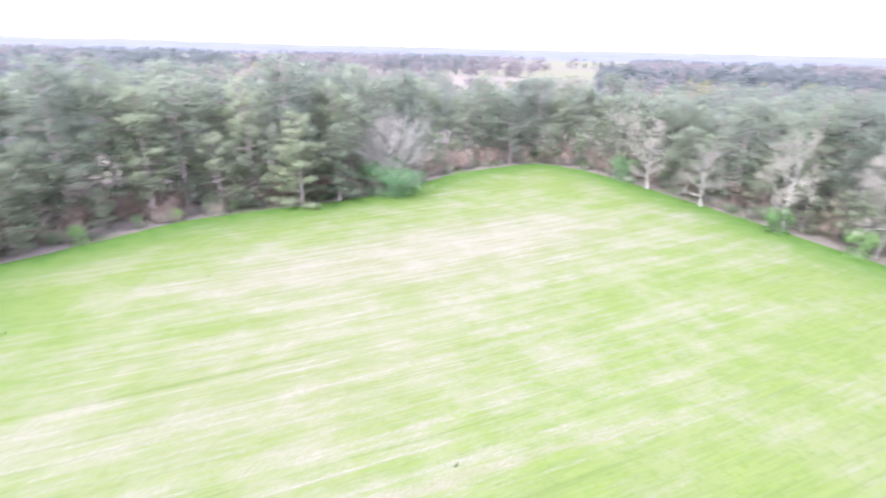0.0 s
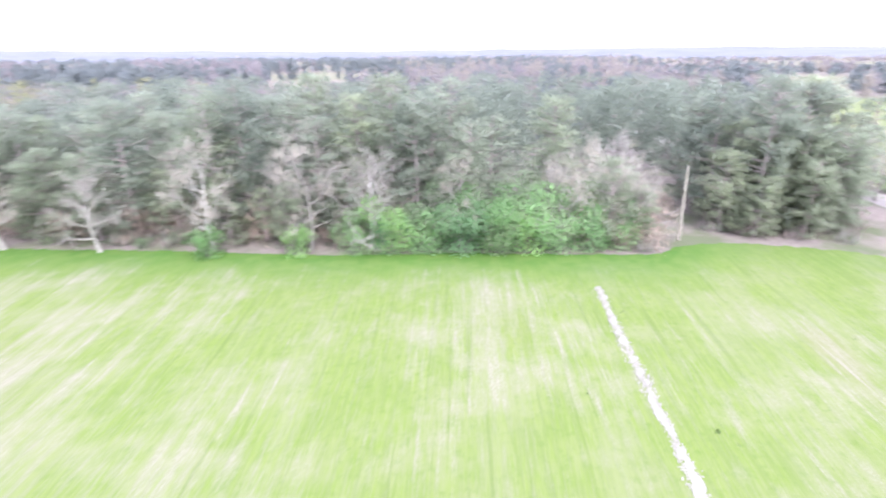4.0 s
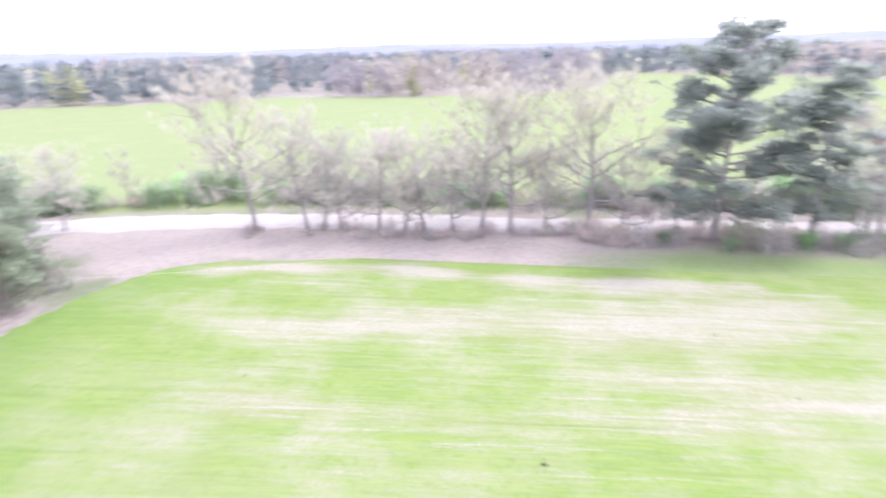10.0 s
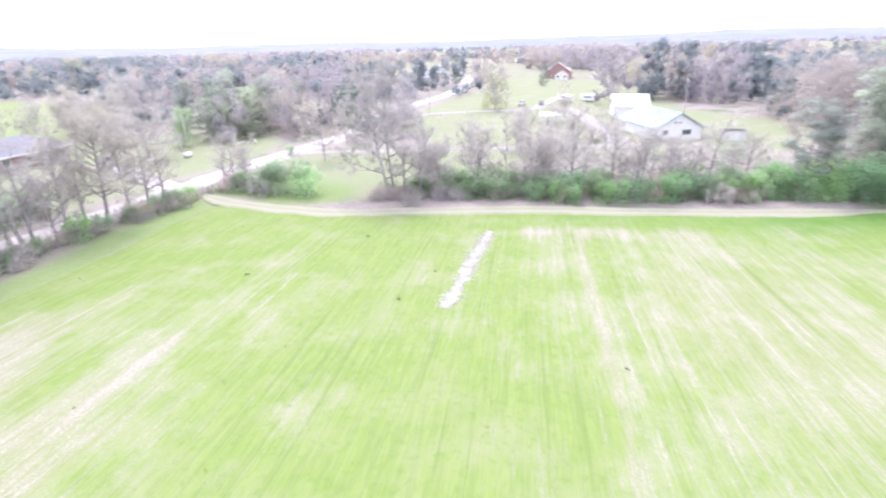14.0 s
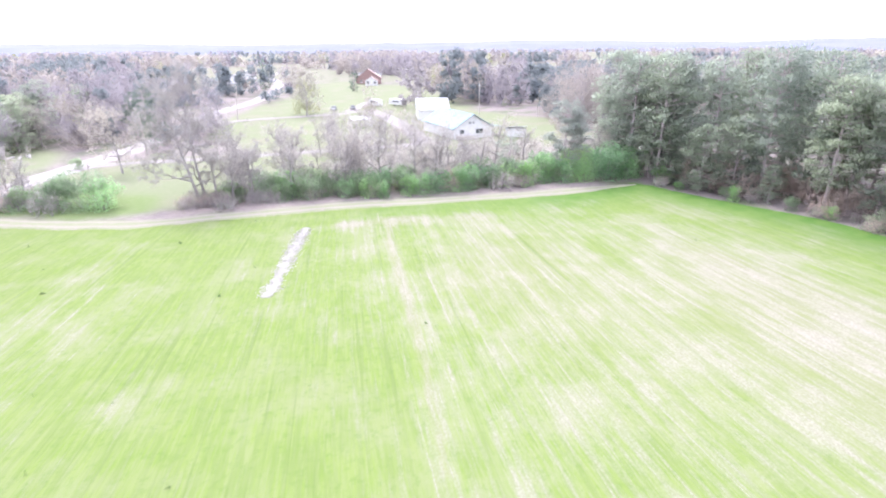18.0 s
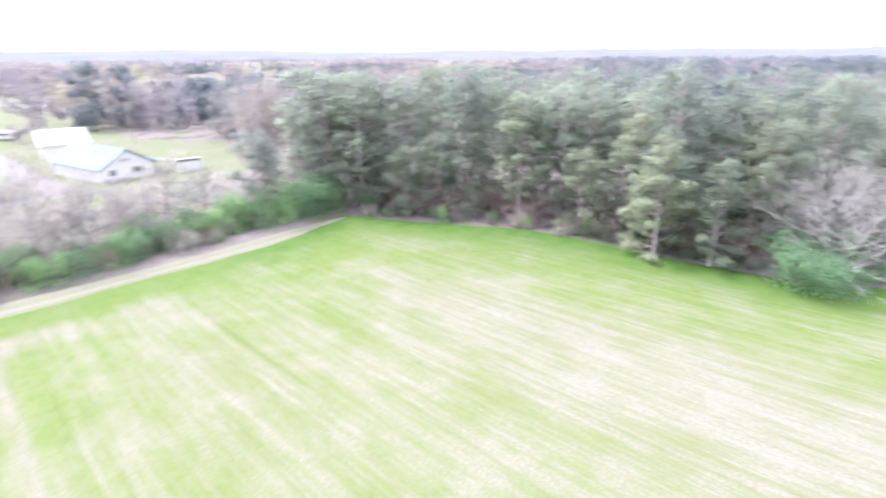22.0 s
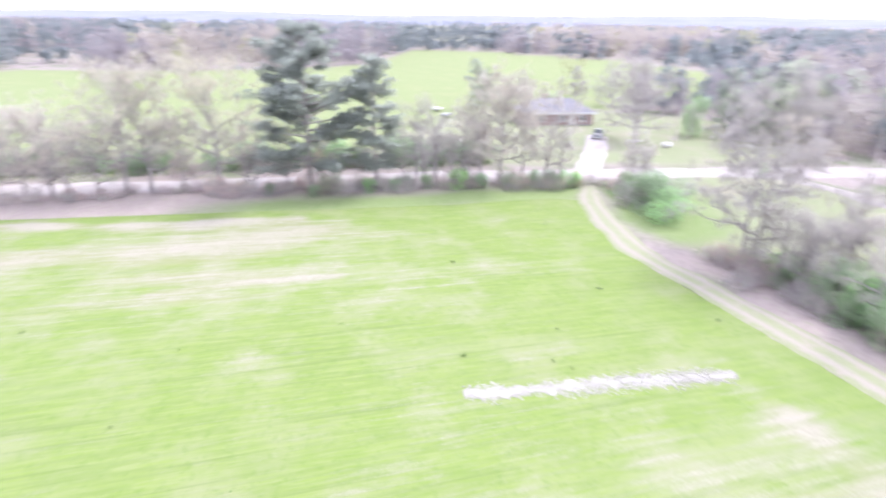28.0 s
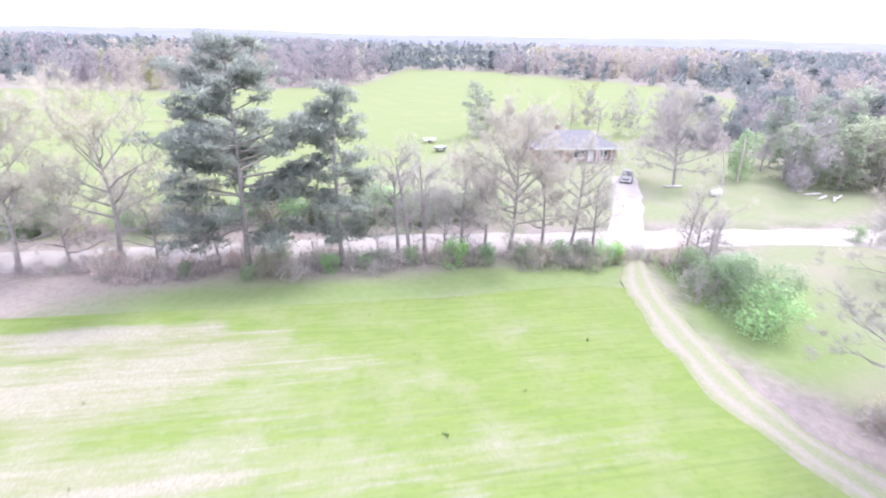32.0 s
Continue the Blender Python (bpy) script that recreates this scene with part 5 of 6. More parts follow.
def far_kind(x, y, s, u):
    """Which trees stand where: pines, bare grey, budding tan or leafing ones, with their usual height."""
    b, dist = math.degrees(math.atan2(10 - x, y - 25)), math.hypot(x - 10, y - 25)
    if 0 <= b < 42:
        return ("t" if u < 0.5 else "g" if u < 0.93 else "y", 13.5) if dist < 300 else ("p" if s > 0 or b > 30 else "g", 16)
    if 42 <= b < 60:
        return ("p" if u < 0.7 else "g", 16) if dist > 150 else ("p" if u < 0.4 else "g", 14)
    if 60 <= b < 97:
        return ("p" if s > 0.22 else "t" if u < 0.55 else "g", 13)
    if -48 <= b < 0:
        return ("t" if u < 0.45 else "y" if u < 0.65 else "g", 12.5) if dist < 240 else ("p" if s > -0.05 else "g", 16)
    if -76 <= b < -48:
        return ("p" if s > -0.02 else "g" if u < 0.5 else "t", 17)
    if -97 <= b < -76:
        return ("p" if s > 0.25 else "g" if u < 0.6 else "t", 10.5)
    t = s * 1.6 + (0.15 if y < -40 and x > 60 else 0) - (0.24 if x < -60 else 0)
    return ("p" if t > 0.04 else "g" if t > -0.34 else "t" if u < 0.95 else "y"), 15.5 * (1.15 if y < -40 and x > 60 else 0.85 if x < -60 else 0.95)


kinds = {k: ([], [], [], [], []) for k in "pgty"}
sow = np.random.RandomState(77)
for band, (r0, r1, n) in enumerate(((60, 175, 900), (175, 300, 1900), (300, 560, 4600), (560, 1000, 5600), (1000, 2600, 5000))):
    rad = np.sqrt(sow.uniform(r0 * r0, r1 * r1, n))
    ang = sow.uniform(0, 6.283, n)
    X, Y = 15 + rad * np.cos(ang), 10 + rad * np.sin(ang)
    ok = ~np.logical_or.reduce([inside(p, X, Y) for p in KEEP_OPEN])
    ok &= (line_distance(ROAD, X, Y) > 6) & (line_distance(BACK_ROAD, X, Y) > 5) & (line_distance(FIELD, X, Y, True) > 10)
    ok &= ~(inside(WOOD, X, Y) & (line_distance(WOOD_EDGE + EAST_END, X, Y) < np.where(X > 45, 50, 36)))
    ok &= ~((band == 0) & (X > -62) & (X < 112) & (Y > -55) & (Y < 45))
    ok &= ~((band == 0) & (X > -12) & (X < 70) & (Y < -40) & (Y > -150))
    sp = value_noise(X, Y, (60.0, 75.0, 90.0, 140.0, 300.0)[band], 9)
    gap = value_noise(X, Y, 160.0 if band < 4 else 420.0, 12)
    ok &= (gap > (0, 0, -0.12, -0.08, 0.0)[band]) | (band < 2)
    ok |= (band in (2, 3)) & (line_distance(OPEN_SOUTH, X, Y, True) < 130) & ~np.logical_or.reduce([inside(q, X, Y) for q in KEEP_OPEN]) & (Y < 0)
    for x, y, s, o in zip(X, Y, sp, ok):
        if not o:
            continue
        k, h = far_kind(x, y, s + sow.normal(0, 0.03), sow.rand())
        kinds[k][band].append((x, y, h * sow.uniform(0.72, 1.18), sow.uniform(2.6, 5.4) * (0.8 if k == "p" else 1.05) * (0.95, 1.1, 1.2, 1.7, 3.0)[band]))
# groves standing in the open land
for gx0, gy0, spread_x, spread_y, n, k, h0 in ((-174, -26, 7, 9, 14, "p", 22), (-176, -20, 12, 18, 16, "g", 17), (-139, 21, 8, 7, 22, "t", 17), (-122, 36, 9, 8, 16, "g", 14), (-150, 34, 10, 9, 14, "t", 15),
                                               (-58, -98, 9, 9, 20, "g", 15), (-53, -84, 4, 3, 5, "t", 12), (-121, -67, 2, 2, 3, "y", 12.5),
                                               (-20, -128, 14, 7, 14, "g", 12), (4, -149, 3, 3, 2, "y", 15), (10, -118, 6, 4, 5, "t", 7)):
    for q in range(n):
        kinds[k][0 if gx0 > -150 and gx0 < 200 else 1].append((gx0 + sow.normal(0, spread_x), gy0 + sow.normal(0, spread_y), h0 * sow.uniform(0.75, 1.02), sow.uniform(2.4, 4.0) * (1.5 if k == "t" else 1.0)))
for x, y, h, w in ((310, -88, 16, 8), (314, -84, 15, 7), (306, -86, 14, 7), (-98, -365, 19, 8), (-94, -362, 18, 7), (-102, -366, 17, 7)):
    kinds["y"][2].append((x, y, h, w))
for k, (nm, mt, lb, pt) in {"p": ("far_pines", M_FARPINE, "distant pine woods, green tinted blue by painted haze", True), "g": ("far_bare_trees", M_FARGREY, "distant leafless woods, grey tinted lilac by painted haze", False),
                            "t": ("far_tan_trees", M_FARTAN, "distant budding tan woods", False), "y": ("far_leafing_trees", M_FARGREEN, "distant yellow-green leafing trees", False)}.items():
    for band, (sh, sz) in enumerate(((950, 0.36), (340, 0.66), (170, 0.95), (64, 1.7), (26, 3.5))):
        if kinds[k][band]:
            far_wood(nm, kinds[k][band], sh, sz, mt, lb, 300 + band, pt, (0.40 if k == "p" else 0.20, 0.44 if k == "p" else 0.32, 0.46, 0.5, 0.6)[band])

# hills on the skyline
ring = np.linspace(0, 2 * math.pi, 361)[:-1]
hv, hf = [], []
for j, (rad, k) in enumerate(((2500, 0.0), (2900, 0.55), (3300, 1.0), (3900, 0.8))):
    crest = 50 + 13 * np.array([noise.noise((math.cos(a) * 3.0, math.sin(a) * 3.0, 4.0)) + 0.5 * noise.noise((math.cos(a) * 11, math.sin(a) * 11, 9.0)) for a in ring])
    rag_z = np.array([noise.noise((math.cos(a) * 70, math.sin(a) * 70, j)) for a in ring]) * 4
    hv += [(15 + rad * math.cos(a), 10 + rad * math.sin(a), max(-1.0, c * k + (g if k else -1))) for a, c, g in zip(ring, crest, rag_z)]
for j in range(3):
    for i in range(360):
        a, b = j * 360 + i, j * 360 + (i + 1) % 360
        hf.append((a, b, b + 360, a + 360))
# Distance haze is painted into the hills' blue-grey base colour.
M_HILL = surface("wooded_hills_haze_blue", (0.150, 0.165, 0.215), (0.19, 0.20, 0.25), 0.006, 1.0, 0.0)
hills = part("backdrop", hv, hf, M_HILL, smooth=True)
tagged(hills, "low wooded hills on the horizon, painted blue-grey as haze", "hills", kind="structure")

# ---- houses, vehicles, poles ----
def boxes(vs, fs, lo, hi):
    """A box between two corners, added to the lists."""
    n = len(vs)
    vs += [(x, y, z) for z in (lo[2], hi[2]) for y in (lo[1], hi[1]) for x in (lo[0], hi[0])]
    fs += [tuple(n + k for k in f) for f in ((0, 2, 3, 1), (4, 5, 7, 6), (0, 1, 5, 4), (2, 6, 7, 3), (0, 4, 6, 2), (1, 3, 7, 5))]


def box_part(name, lo, hi, mat, parent, label="", bevel=0.0):
    vs, fs = [], []
    boxes(vs, fs, lo, hi)
    ob = part(name, vs, fs, mat, parent, label)
    if bevel:
        m = ob.modifiers.new("edge", 'BEVEL')
        m.width, m.segments = bevel, 2
    return ob


M_BRICK = surface("red_brick", (0.240, 0.160, 0.148), (0.320, 0.224, 0.208), 2.5, 0.9, 0.5, 0.01)
M_SHINGLE = surface("grey_shingles", (0.150, 0.148, 0.175), (0.205, 0.202, 0.230), 3.0, 0.9, 0.5, 0.01)
M_WHITE = surface("white_paint", (0.594, 0.594, 0.594), (0.702, 0.702, 0.702), 1.0, 0.6, 0.1, 0.005)
M_TEAL = surface("pale_teal_metal", (0.165, 0.255, 0.290), (0.215, 0.310, 0.345), 0.6, 0.5, 0.1, 0.005)
M_TIN = surface("bright_tin", (0.527, 0.544, 0.561), (0.646, 0.654, 0.663), 0.6, 0.4, 0.1, 0.005)
M_PANE = surface("dark_window_glass", (0.05, 0.06, 0.07), (0.09, 0.10, 0.11), 0.5, 0.08, 0.0, spec=0.6)
M_TYRE = surface("tyre_rubber", (0.03, 0.03, 0.03), (0.05, 0.05, 0.05), 6.0, 0.9)
M_SILVER = surface("silver_car_paint", (0.22, 0.225, 0.24), (0.27, 0.275, 0.29), 0.8, 0.3, 0.0, spec=0.5)
M_GREYCAR = surface("grey_car_paint", (0.15, 0.155, 0.165), (0.20, 0.205, 0.215), 0.8, 0.3, 0.0, spec=0.5)
M_DARKCAR = surface("dark_car_paint", (0.05, 0.055, 0.065), (0.08, 0.085, 0.095), 0.8, 0.3, 0.0, spec=0.5)
M_REDROOF = surface("faded_red_roof", (0.34, 0.25, 0.24), (0.42, 0.32, 0.31), 1.5, 0.85)
M_RED = surface("rust_red_paint", (0.30, 0.16, 0.14), (0.40, 0.23, 0.20), 1.5, 0.85)


def roof_slab(name, ring, mat, parent, label="", thick=0.14):
    """One sloping roof plane with thickness, its outline given corner by corner."""
    n = len(ring)
    vs = [tuple(p) for p in ring] + [(x, y, z - thick) for x, y, z in ring]
    fs = [tuple(range(n)), tuple(range(2 * n - 1, n - 1, -1))] + [(k, k + n, (k + 1) % n + n, (k + 1) % n) for k in range(n)]
    return part(name, vs, fs, mat, parent, label)


def window(parent, x, z, w, h, y, label="white-framed window", out=-1):
    """A window set in a wall that faces -y (out -1) or +y: frame, sill, bars and two panes."""
    a = out * 0.06
    lo, hi = sorted((y + a, y - a * 0.4))
    fr = []
    vs, fs = fr, []
    for bx in ((x - w / 2, z, x + w / 2, z + 0.08), (x - w / 2, z + h - 0.08, x + w / 2, z + h), (x - w / 2, z, x - w / 2 + 0.08, z + h), (x + w / 2 - 0.08, z, x + w / 2, z + h), (x - 0.03, z, x + 0.03, z + h)):
        boxes(vs, fs, (bx[0], lo, bx[1]), (bx[2], hi, bx[3]))
    win = part("window", vs, fs, M_WHITE, parent, label)
    q0, q1 = sorted((y + a * 0.3, y + a * 0.5))
    for s in (-1, 1):
        box_part("pane", (x + (s - 1) * w / 4 + 0.04, q0, z + 0.08), (x + (s + 1) * w / 4 - 0.04, q1, z + h - 0.08), M_PANE, win)
    s0, s1 = sorted((y, y + a * 2.2))
    box_part("sill", (x - w / 2 - 0.06, s0, z - 0.08), (x + w / 2 + 0.06, s1, z), M_WHITE, win)
    return win


def set_down(ob, x, y, degrees, z=0.0):
    ob.matrix_world = Matrix.Translation((x, y, z)) @ Matrix.Rotation(radians(degrees), 4, 'Z')
    return ob


def hip_roof(parent, x0, x1, y0, y1, eave, ridge, inset, mat, over=0.5):
    a, b, c, d = x0 - over, x1 + over, y0 - over, y1 + over
    m = (c + d) / 2
    r0, r1 = (a + inset, m, ridge), (b - inset, m, ridge)
    e = eave - 0.08
    roof_slab("roof", [(a, c, e), (b, c, e), r1, r0], mat, parent)
    roof_slab("roof", [(b, d, e), (a, d, e), r0, r1], mat, parent)
    roof_slab("roof", [(b, c, e), (b, d, e), r1], mat, parent)
    roof_slab("roof", [(a, d, e), (a, c, e), r0], mat, parent)


def gable_roof(parent, x0, x1, y0, y1, eave, ridge, mat, over=0.45):
    a, b, c, d = x0 - over, x1 + over, y0 - over, y1 + over
    m = (a + b) / 2
    roof_slab("roof", [(a, c, eave), (m, c, ridge), (m, d, ridge), (a, d, eave)], mat, parent)
    roof_slab("roof", [(b, d, eave), (m, d, ridge), (m, c, ridge), (b, c, eave)], mat, parent)


def wall_box(parent, x0, x1, y0, y1, z1, mat, t=0.25, label=""):
    """Four walls with thickness."""
    for lo, hi in (((x0, y0, -0.2), (x1, y0 + t, z1)), ((x0, y1 - t, -0.2), (x1, y1, z1)), ((x0, y0 + t, -0.2), (x0 + t, y1 - t, z1)), ((x1 - t, y0 + t, -0.2), (x1, y1 - t, z1))):
        box_part("wall", lo, hi, mat, parent, label)


def gable_wall(parent, x0, x1, y, z0, ridge, mat, t=0.25):
    vs = [(x0, y, z0), (x1, y, z0), ((x0 + x1) / 2, y, ridge), (x0, y + t, z0), (x1, y + t, z0), ((x0 + x1) / 2, y + t, ridge)]
    part("gable", vs, [(0, 1, 2), (5, 4, 3), (0, 3, 4, 1), (1, 4, 5, 2), (2, 5, 3, 0)], mat, parent)


# brick house across the road; its front looks towards +y of its own frame
brick = thing("house", "low red brick house with grey shingled hip roof and white porch", "house")
wall_box(brick, -8.2, 8.2, -4.6, 4.6, 2.75, M_BRICK)
hip_roof(brick, -8.2, 8.2, -4.6, 4.6, 2.85, 5.6, 5.0, M_SHINGLE, 0.7)
box_part("fascia", (-8.95, 5.22, 2.55), (8.95, 5.32, 2.86), M_WHITE, brick, "white eave board")
box_part("fascia", (-8.95, -5.32, 2.55), (-8.85, 5.22, 2.86), M_WHITE, brick, "white eave board")
box_part("chimney", (1.4, -2.6, 4.0), (2.3, -1.8, 6.3), M_BRICK, brick)
for x, w in ((-0.6, 2.2), (4.4, 1.5), (6.6, 1.0)):
    window(brick, x, 0.8, w, 1.45, 4.6, out=1)
box_part("door", (-3.6, 4.58, 0.1), (-2.6, 4.66, 2.15), M_WHITE, brick, "white front door")
for x in (-6.9, -5.2, -3.9, -2.2):
    box_part("porch_post", (x - 0.07, 5.35, 0.0), (x + 0.07, 5.49, 2.55), M_WHITE, brick)
box_part("porch_floor", (-7.4, 4.65, 0.0), (-1.9, 5.6, 0.16), M_LANE, brick)
window(brick, -5.6, 0.8, 1.6, 1.4, 4.6, out=1)
set_down(brick, 1.9, -97.4, 23.0)

# white house with teal metal roof; its gable looks towards +y of its own frame
white = thing("house", "white house with pale teal metal roof and a windowed gable", "house")
wall_box(white, -5.1, 5.1, -9.0, 9.0, 2.5, M_WHITE)
gable_wall(white, -5.1, 5.1, 8.75, 2.5, 5.5, M_WHITE)
gable_wall(white, -5.1, 5.1, -9.0, 2.5, 5.5, M_WHITE)
gable_roof(white, -5.1, 5.1, -9.0, 9.0, 2.45, 5.7, M_TEAL, 0.5)
for x in (-0.1, 0.9):
    window(white, x, 3.35, 0.6, 0.6, 9.0, "small gable window", 1)
window(white, -1.7, 1.0, 2.1, 1.2, 9.0, out=1)
window(white, 3.0, 1.0, 1.2, 1.2, 9.0, out=1)
roof_slab("porch_roof", [(-5.4, -5.0, 2.72), (-8.2, -5.0, 2.2), (-8.2, 8.6, 2.2), (-5.4, 8.6, 2.72)], M_TEAL, white, "lower porch roof", 0.1)
box_part("porch_floor", (-8.0, -4.8, -0.1), (-5.1, 8.4, 0.2), M_LANE, white)
for k in range(5):
    box_part("porch_post", (-8.0, -4.7 + k * 3.2, 0.2), (-7.86, -4.56 + k * 3.2, 2.2), M_WHITE, white)
for y in (-2.0, 2.6, 5.8):
    box_part("window", (-5.16, y, 0.9), (-5.09, y + 1.2, 2.1), M_PANE, white, "dark porch window")
box_part("deck", (0.6, 9.05, -0.1), (4.4, 10.8, 0.7), M_WEATHERED, white, "grey-brown timber deck")
box_part("vent_pipe", (1.4, 1.6, 4.6), (1.7, 1.9, 6.0), M_TIN, white)
for k in range(17):
    for s in (-1, 1):
        vs, fs = [], []
        tube(vs, fs, [(s * 5.5, -9.2 + k * 1.15, 2.48), (0, -9.2 + k * 1.15, 5.73)], [0.03, 0.03], 4)
        part("roof_seam", vs, fs, M_TEAL, white)
set_down(white, -96.9, -6.0, -45.0)

shed = thing("shed", "long low shed with bright white tin roof behind the house", "shed")
wall_box(shed, -5.0, 5.0, -4.6, 4.6, 3.0, M_WHITE)
gable_roof(shed, -5.0, 5.0, -4.6, 4.6, 3.05, 6.0, M_TIN)
gable_wall(shed, -5.0, 5.0, -4.6, 3.0, 5.8, M_WHITE)
gable_wall(shed, -5.0, 5.0, 4.35, 3.0, 5.8, M_WHITE)
box_part("door", (-1.6, 4.58, 0.0), (1.6, 4.68, 2.3), M_TIN, shed, "tin sliding door")
for k in range(9):
    for e in (-1, 1):
        vs, fs = [], []
        tube(vs, fs, [(e * 5.4, -4.7 + k * 1.17, 3.09), (0, -4.7 + k * 1.17, 6.05)], [0.03, 0.03], 4)
        part("roof_seam", vs, fs, M_TIN, shed)
set_down(shed, -124.0, -23.0, 26.0)
lean_to = thing("shed", "small low white shed beside the house", "shed")
wall_box(lean_to, -2.2, 2.2, -1.6, 1.6, 2.0, M_WHITE, 0.15)
roof_slab("roof", [(-2.5, -1.9, 2.02), (2.5, -1.9, 2.02), (2.5, 1.9, 2.55), (-2.5, 1.9, 2.55)], M_TIN, lean_to)
set_down(lean_to, -96.8, 9.4, -63)
carport = thing("shed", "open white-roofed carport on the lawn", "carport")
gable_roof(carport, -1.9, 1.9, -2.8, 2.8, 2.2, 2.8, M_TIN, 0.1)
for x in (-1.8, 1.8):
    for y in (-2.7, 2.7):
        box_part("post", (x - 0.05, y - 0.05, -0.1), (x + 0.05, y + 0.05, 2.2), M_WHITE, carport)
set_down(carport, -100.5, -35.4, 40)


def far_house(x, y, turn_deg, w, d, e, r, wall_mat, roof_mat, label):
    o = thing("house", label, "house", "far houses")
    wall_box(o, -w / 2, w / 2, -d / 2, d / 2, e, wall_mat)
    gable_roof(o, -w / 2, w / 2, -d / 2, d / 2, e + 0.05, r, roof_mat)
    gable_wall(o, -w / 2, w / 2, d / 2 - 0.25, e, r - 0.1, wall_mat)
    gable_wall(o, -w / 2, w / 2, -d / 2, e, r - 0.1, wall_mat)
    for k in (-0.28, 0.28):
        window(o, k * w, 1.0, 1.3, 1.4, d / 2, out=1)
    box_part("door", (-0.5, d / 2 - 0.02, 0), (0.5, d / 2 + 0.06, 2.1), M_WHITE, o)
    return set_down(o, x, y, turn_deg)


far_house(-272, -121, -66, 15, 11, 3.4, 8.6, M_BRICK, M_REDROOF, "far red brick house with steep gable beyond the lawn")
far_house(-258, -112, -66, 7, 6, 2.6, 5.0, M_WHITE, M_REDROOF, "small far outbuilding beside the red house")
far_house(-250, -205, -50, 12, 9, 3.0, 5.5, M_WHITE, M_SHINGLE, "far white house by the bend of the road")
far_house(-300, -236, -50, 14, 9, 3.0, 5.6, M_WHITE, M_TIN, "far white house with tin roof")
far_house(-330, -150, -60, 16, 10, 3.0, 5.4, M_WHITE, M_SHINGLE, "far pale house among bare trees")


def wheel(parent, x, y, rad=0.38, w=0.24):
    vs, fs = [], []
    tube(vs, fs, [(x, y - w / 2, rad), (x, y - w / 2 + 0.03, rad), (x, y + w / 2 - 0.03, rad), (x, y + w / 2, rad)], [rad * 0.62, rad, rad, rad * 0.62], 16)
    tyre = part("wheel", vs, fs, M_TYRE, parent, smooth=False)
    rv, rf = [], []
    tube(rv, rf, [(x, y - w / 2 - 0.005, rad), (x, y - w / 2 + 0.02, rad), (x, y + w / 2 - 0.02, rad), (x, y + w / 2 + 0.005, rad)], [0.02, rad * 0.6, rad * 0.6, 0.02], 12)
    part("rim", rv, rf, M_SILVER, tyre, "silver rim")


def body_loft(name, sections, mat, parent, label=""):
    """A car body skinned over cross-sections: x, half width, bottom, shoulder, top, half width at the top."""
    vs, fs = [], []
    for x, w, z0, zs, zt, wt_ in sections:
        vs += [(x, -w * 0.94, z0), (x, -w, (z0 + zs) / 2), (x, -w * 0.97, zs), (x, -wt_, zt), (x, wt_, zt), (x, w * 0.97, zs), (x, w, (z0 + zs) / 2), (x, w * 0.94, z0)]
    for i in range(len(sections) - 1):
        for k in range(8):
            a, b_ = i * 8 + k, i * 8 + (k + 1) % 8
            fs.append((a, a + 8, b_ + 8, b_))
    n = len(sections) - 1
    fs += [tuple(range(8)), tuple(n * 8 + k for k in range(7, -1, -1))]
    ob = part(name, vs, fs, mat, parent, label)
    m = ob.modifiers.new("edge", 'BEVEL')
    m.width, m.segments, m.limit_method = 0.04, 2, 'ANGLE'
    return ob


def pickup(x, y, degrees, paint, label):
    o = thing("pickup_truck", label, "pickup truck")
    body_loft("body", [(-2.7, 0.93, 0.5, 0.95, 1.0, 0.9), (-0.5, 0.96, 0.45, 1.0, 1.05, 0.92), (0.9, 0.97, 0.42, 1.02, 1.1, 0.9), (2.2, 0.95, 0.42, 0.98, 1.05, 0.86), (2.75, 0.88, 0.48, 0.85, 0.92, 0.8)], paint, o)
    body_loft("cab", [(-0.75, 0.9, 1.0, 1.05, 1.1, 0.86), (-0.55, 0.88, 1.0, 1.3, 1.78, 0.72), (0.55, 0.88, 1.0, 1.3, 1.80, 0.72), (1.25, 0.9, 1.0, 1.05, 1.12, 0.84)], paint, o)
    part("windscreen", [(1.27, -0.74, 1.14), (1.27, 0.74, 1.14), (0.62, 0.66, 1.75), (0.62, -0.66, 1.75)], [(0, 1, 2, 3)], M_PANE, o, "dark glass")
    part("rear_window", [(-0.80, -0.7, 1.14), (-0.80, 0.7, 1.14), (-0.60, 0.62, 1.72), (-0.60, -0.62, 1.72)], [(3, 2, 1, 0)], M_PANE, o, "dark glass")
    for s in (-1, 1):
        part("side_window", [(0.95, s * 0.895, 1.14), (-0.5, s * 0.895, 1.14), (-0.45, s * 0.75, 1.7), (0.5, s * 0.75, 1.7)], [(0, 1, 2, 3)], M_PANE, o, "dark glass")
        box_part("headlight", (2.70, s * 0.68 - 0.14, 0.66), (2.79, s * 0.68 + 0.14, 0.84), M_TIN, o, bevel=0.02)
        box_part("tail_light", (-2.76, s * 0.8 - 0.07, 0.7), (-2.68, s * 0.8 + 0.07, 0.95), M_RED, o)
    box_part("grille", (2.72, -0.5, 0.62), (2.80, 0.5, 0.84), M_DARKCAR, o)
    box_part("bumper", (2.7, -0.9, 0.42), (2.88, 0.9, 0.6), M_TIN, o, bevel=0.03)
    box_part("bed_floor", (-2.6, -0.8, 1.01), (-0.85, 0.8, 1.04), M_DARKCAR, o, "dark truck bed")
    for a in (-1.75, 1.75):
        for s in (-1, 1):
            wheel(o, a, s * 0.88)
    return set_down(o, x, y, degrees, 0.12)


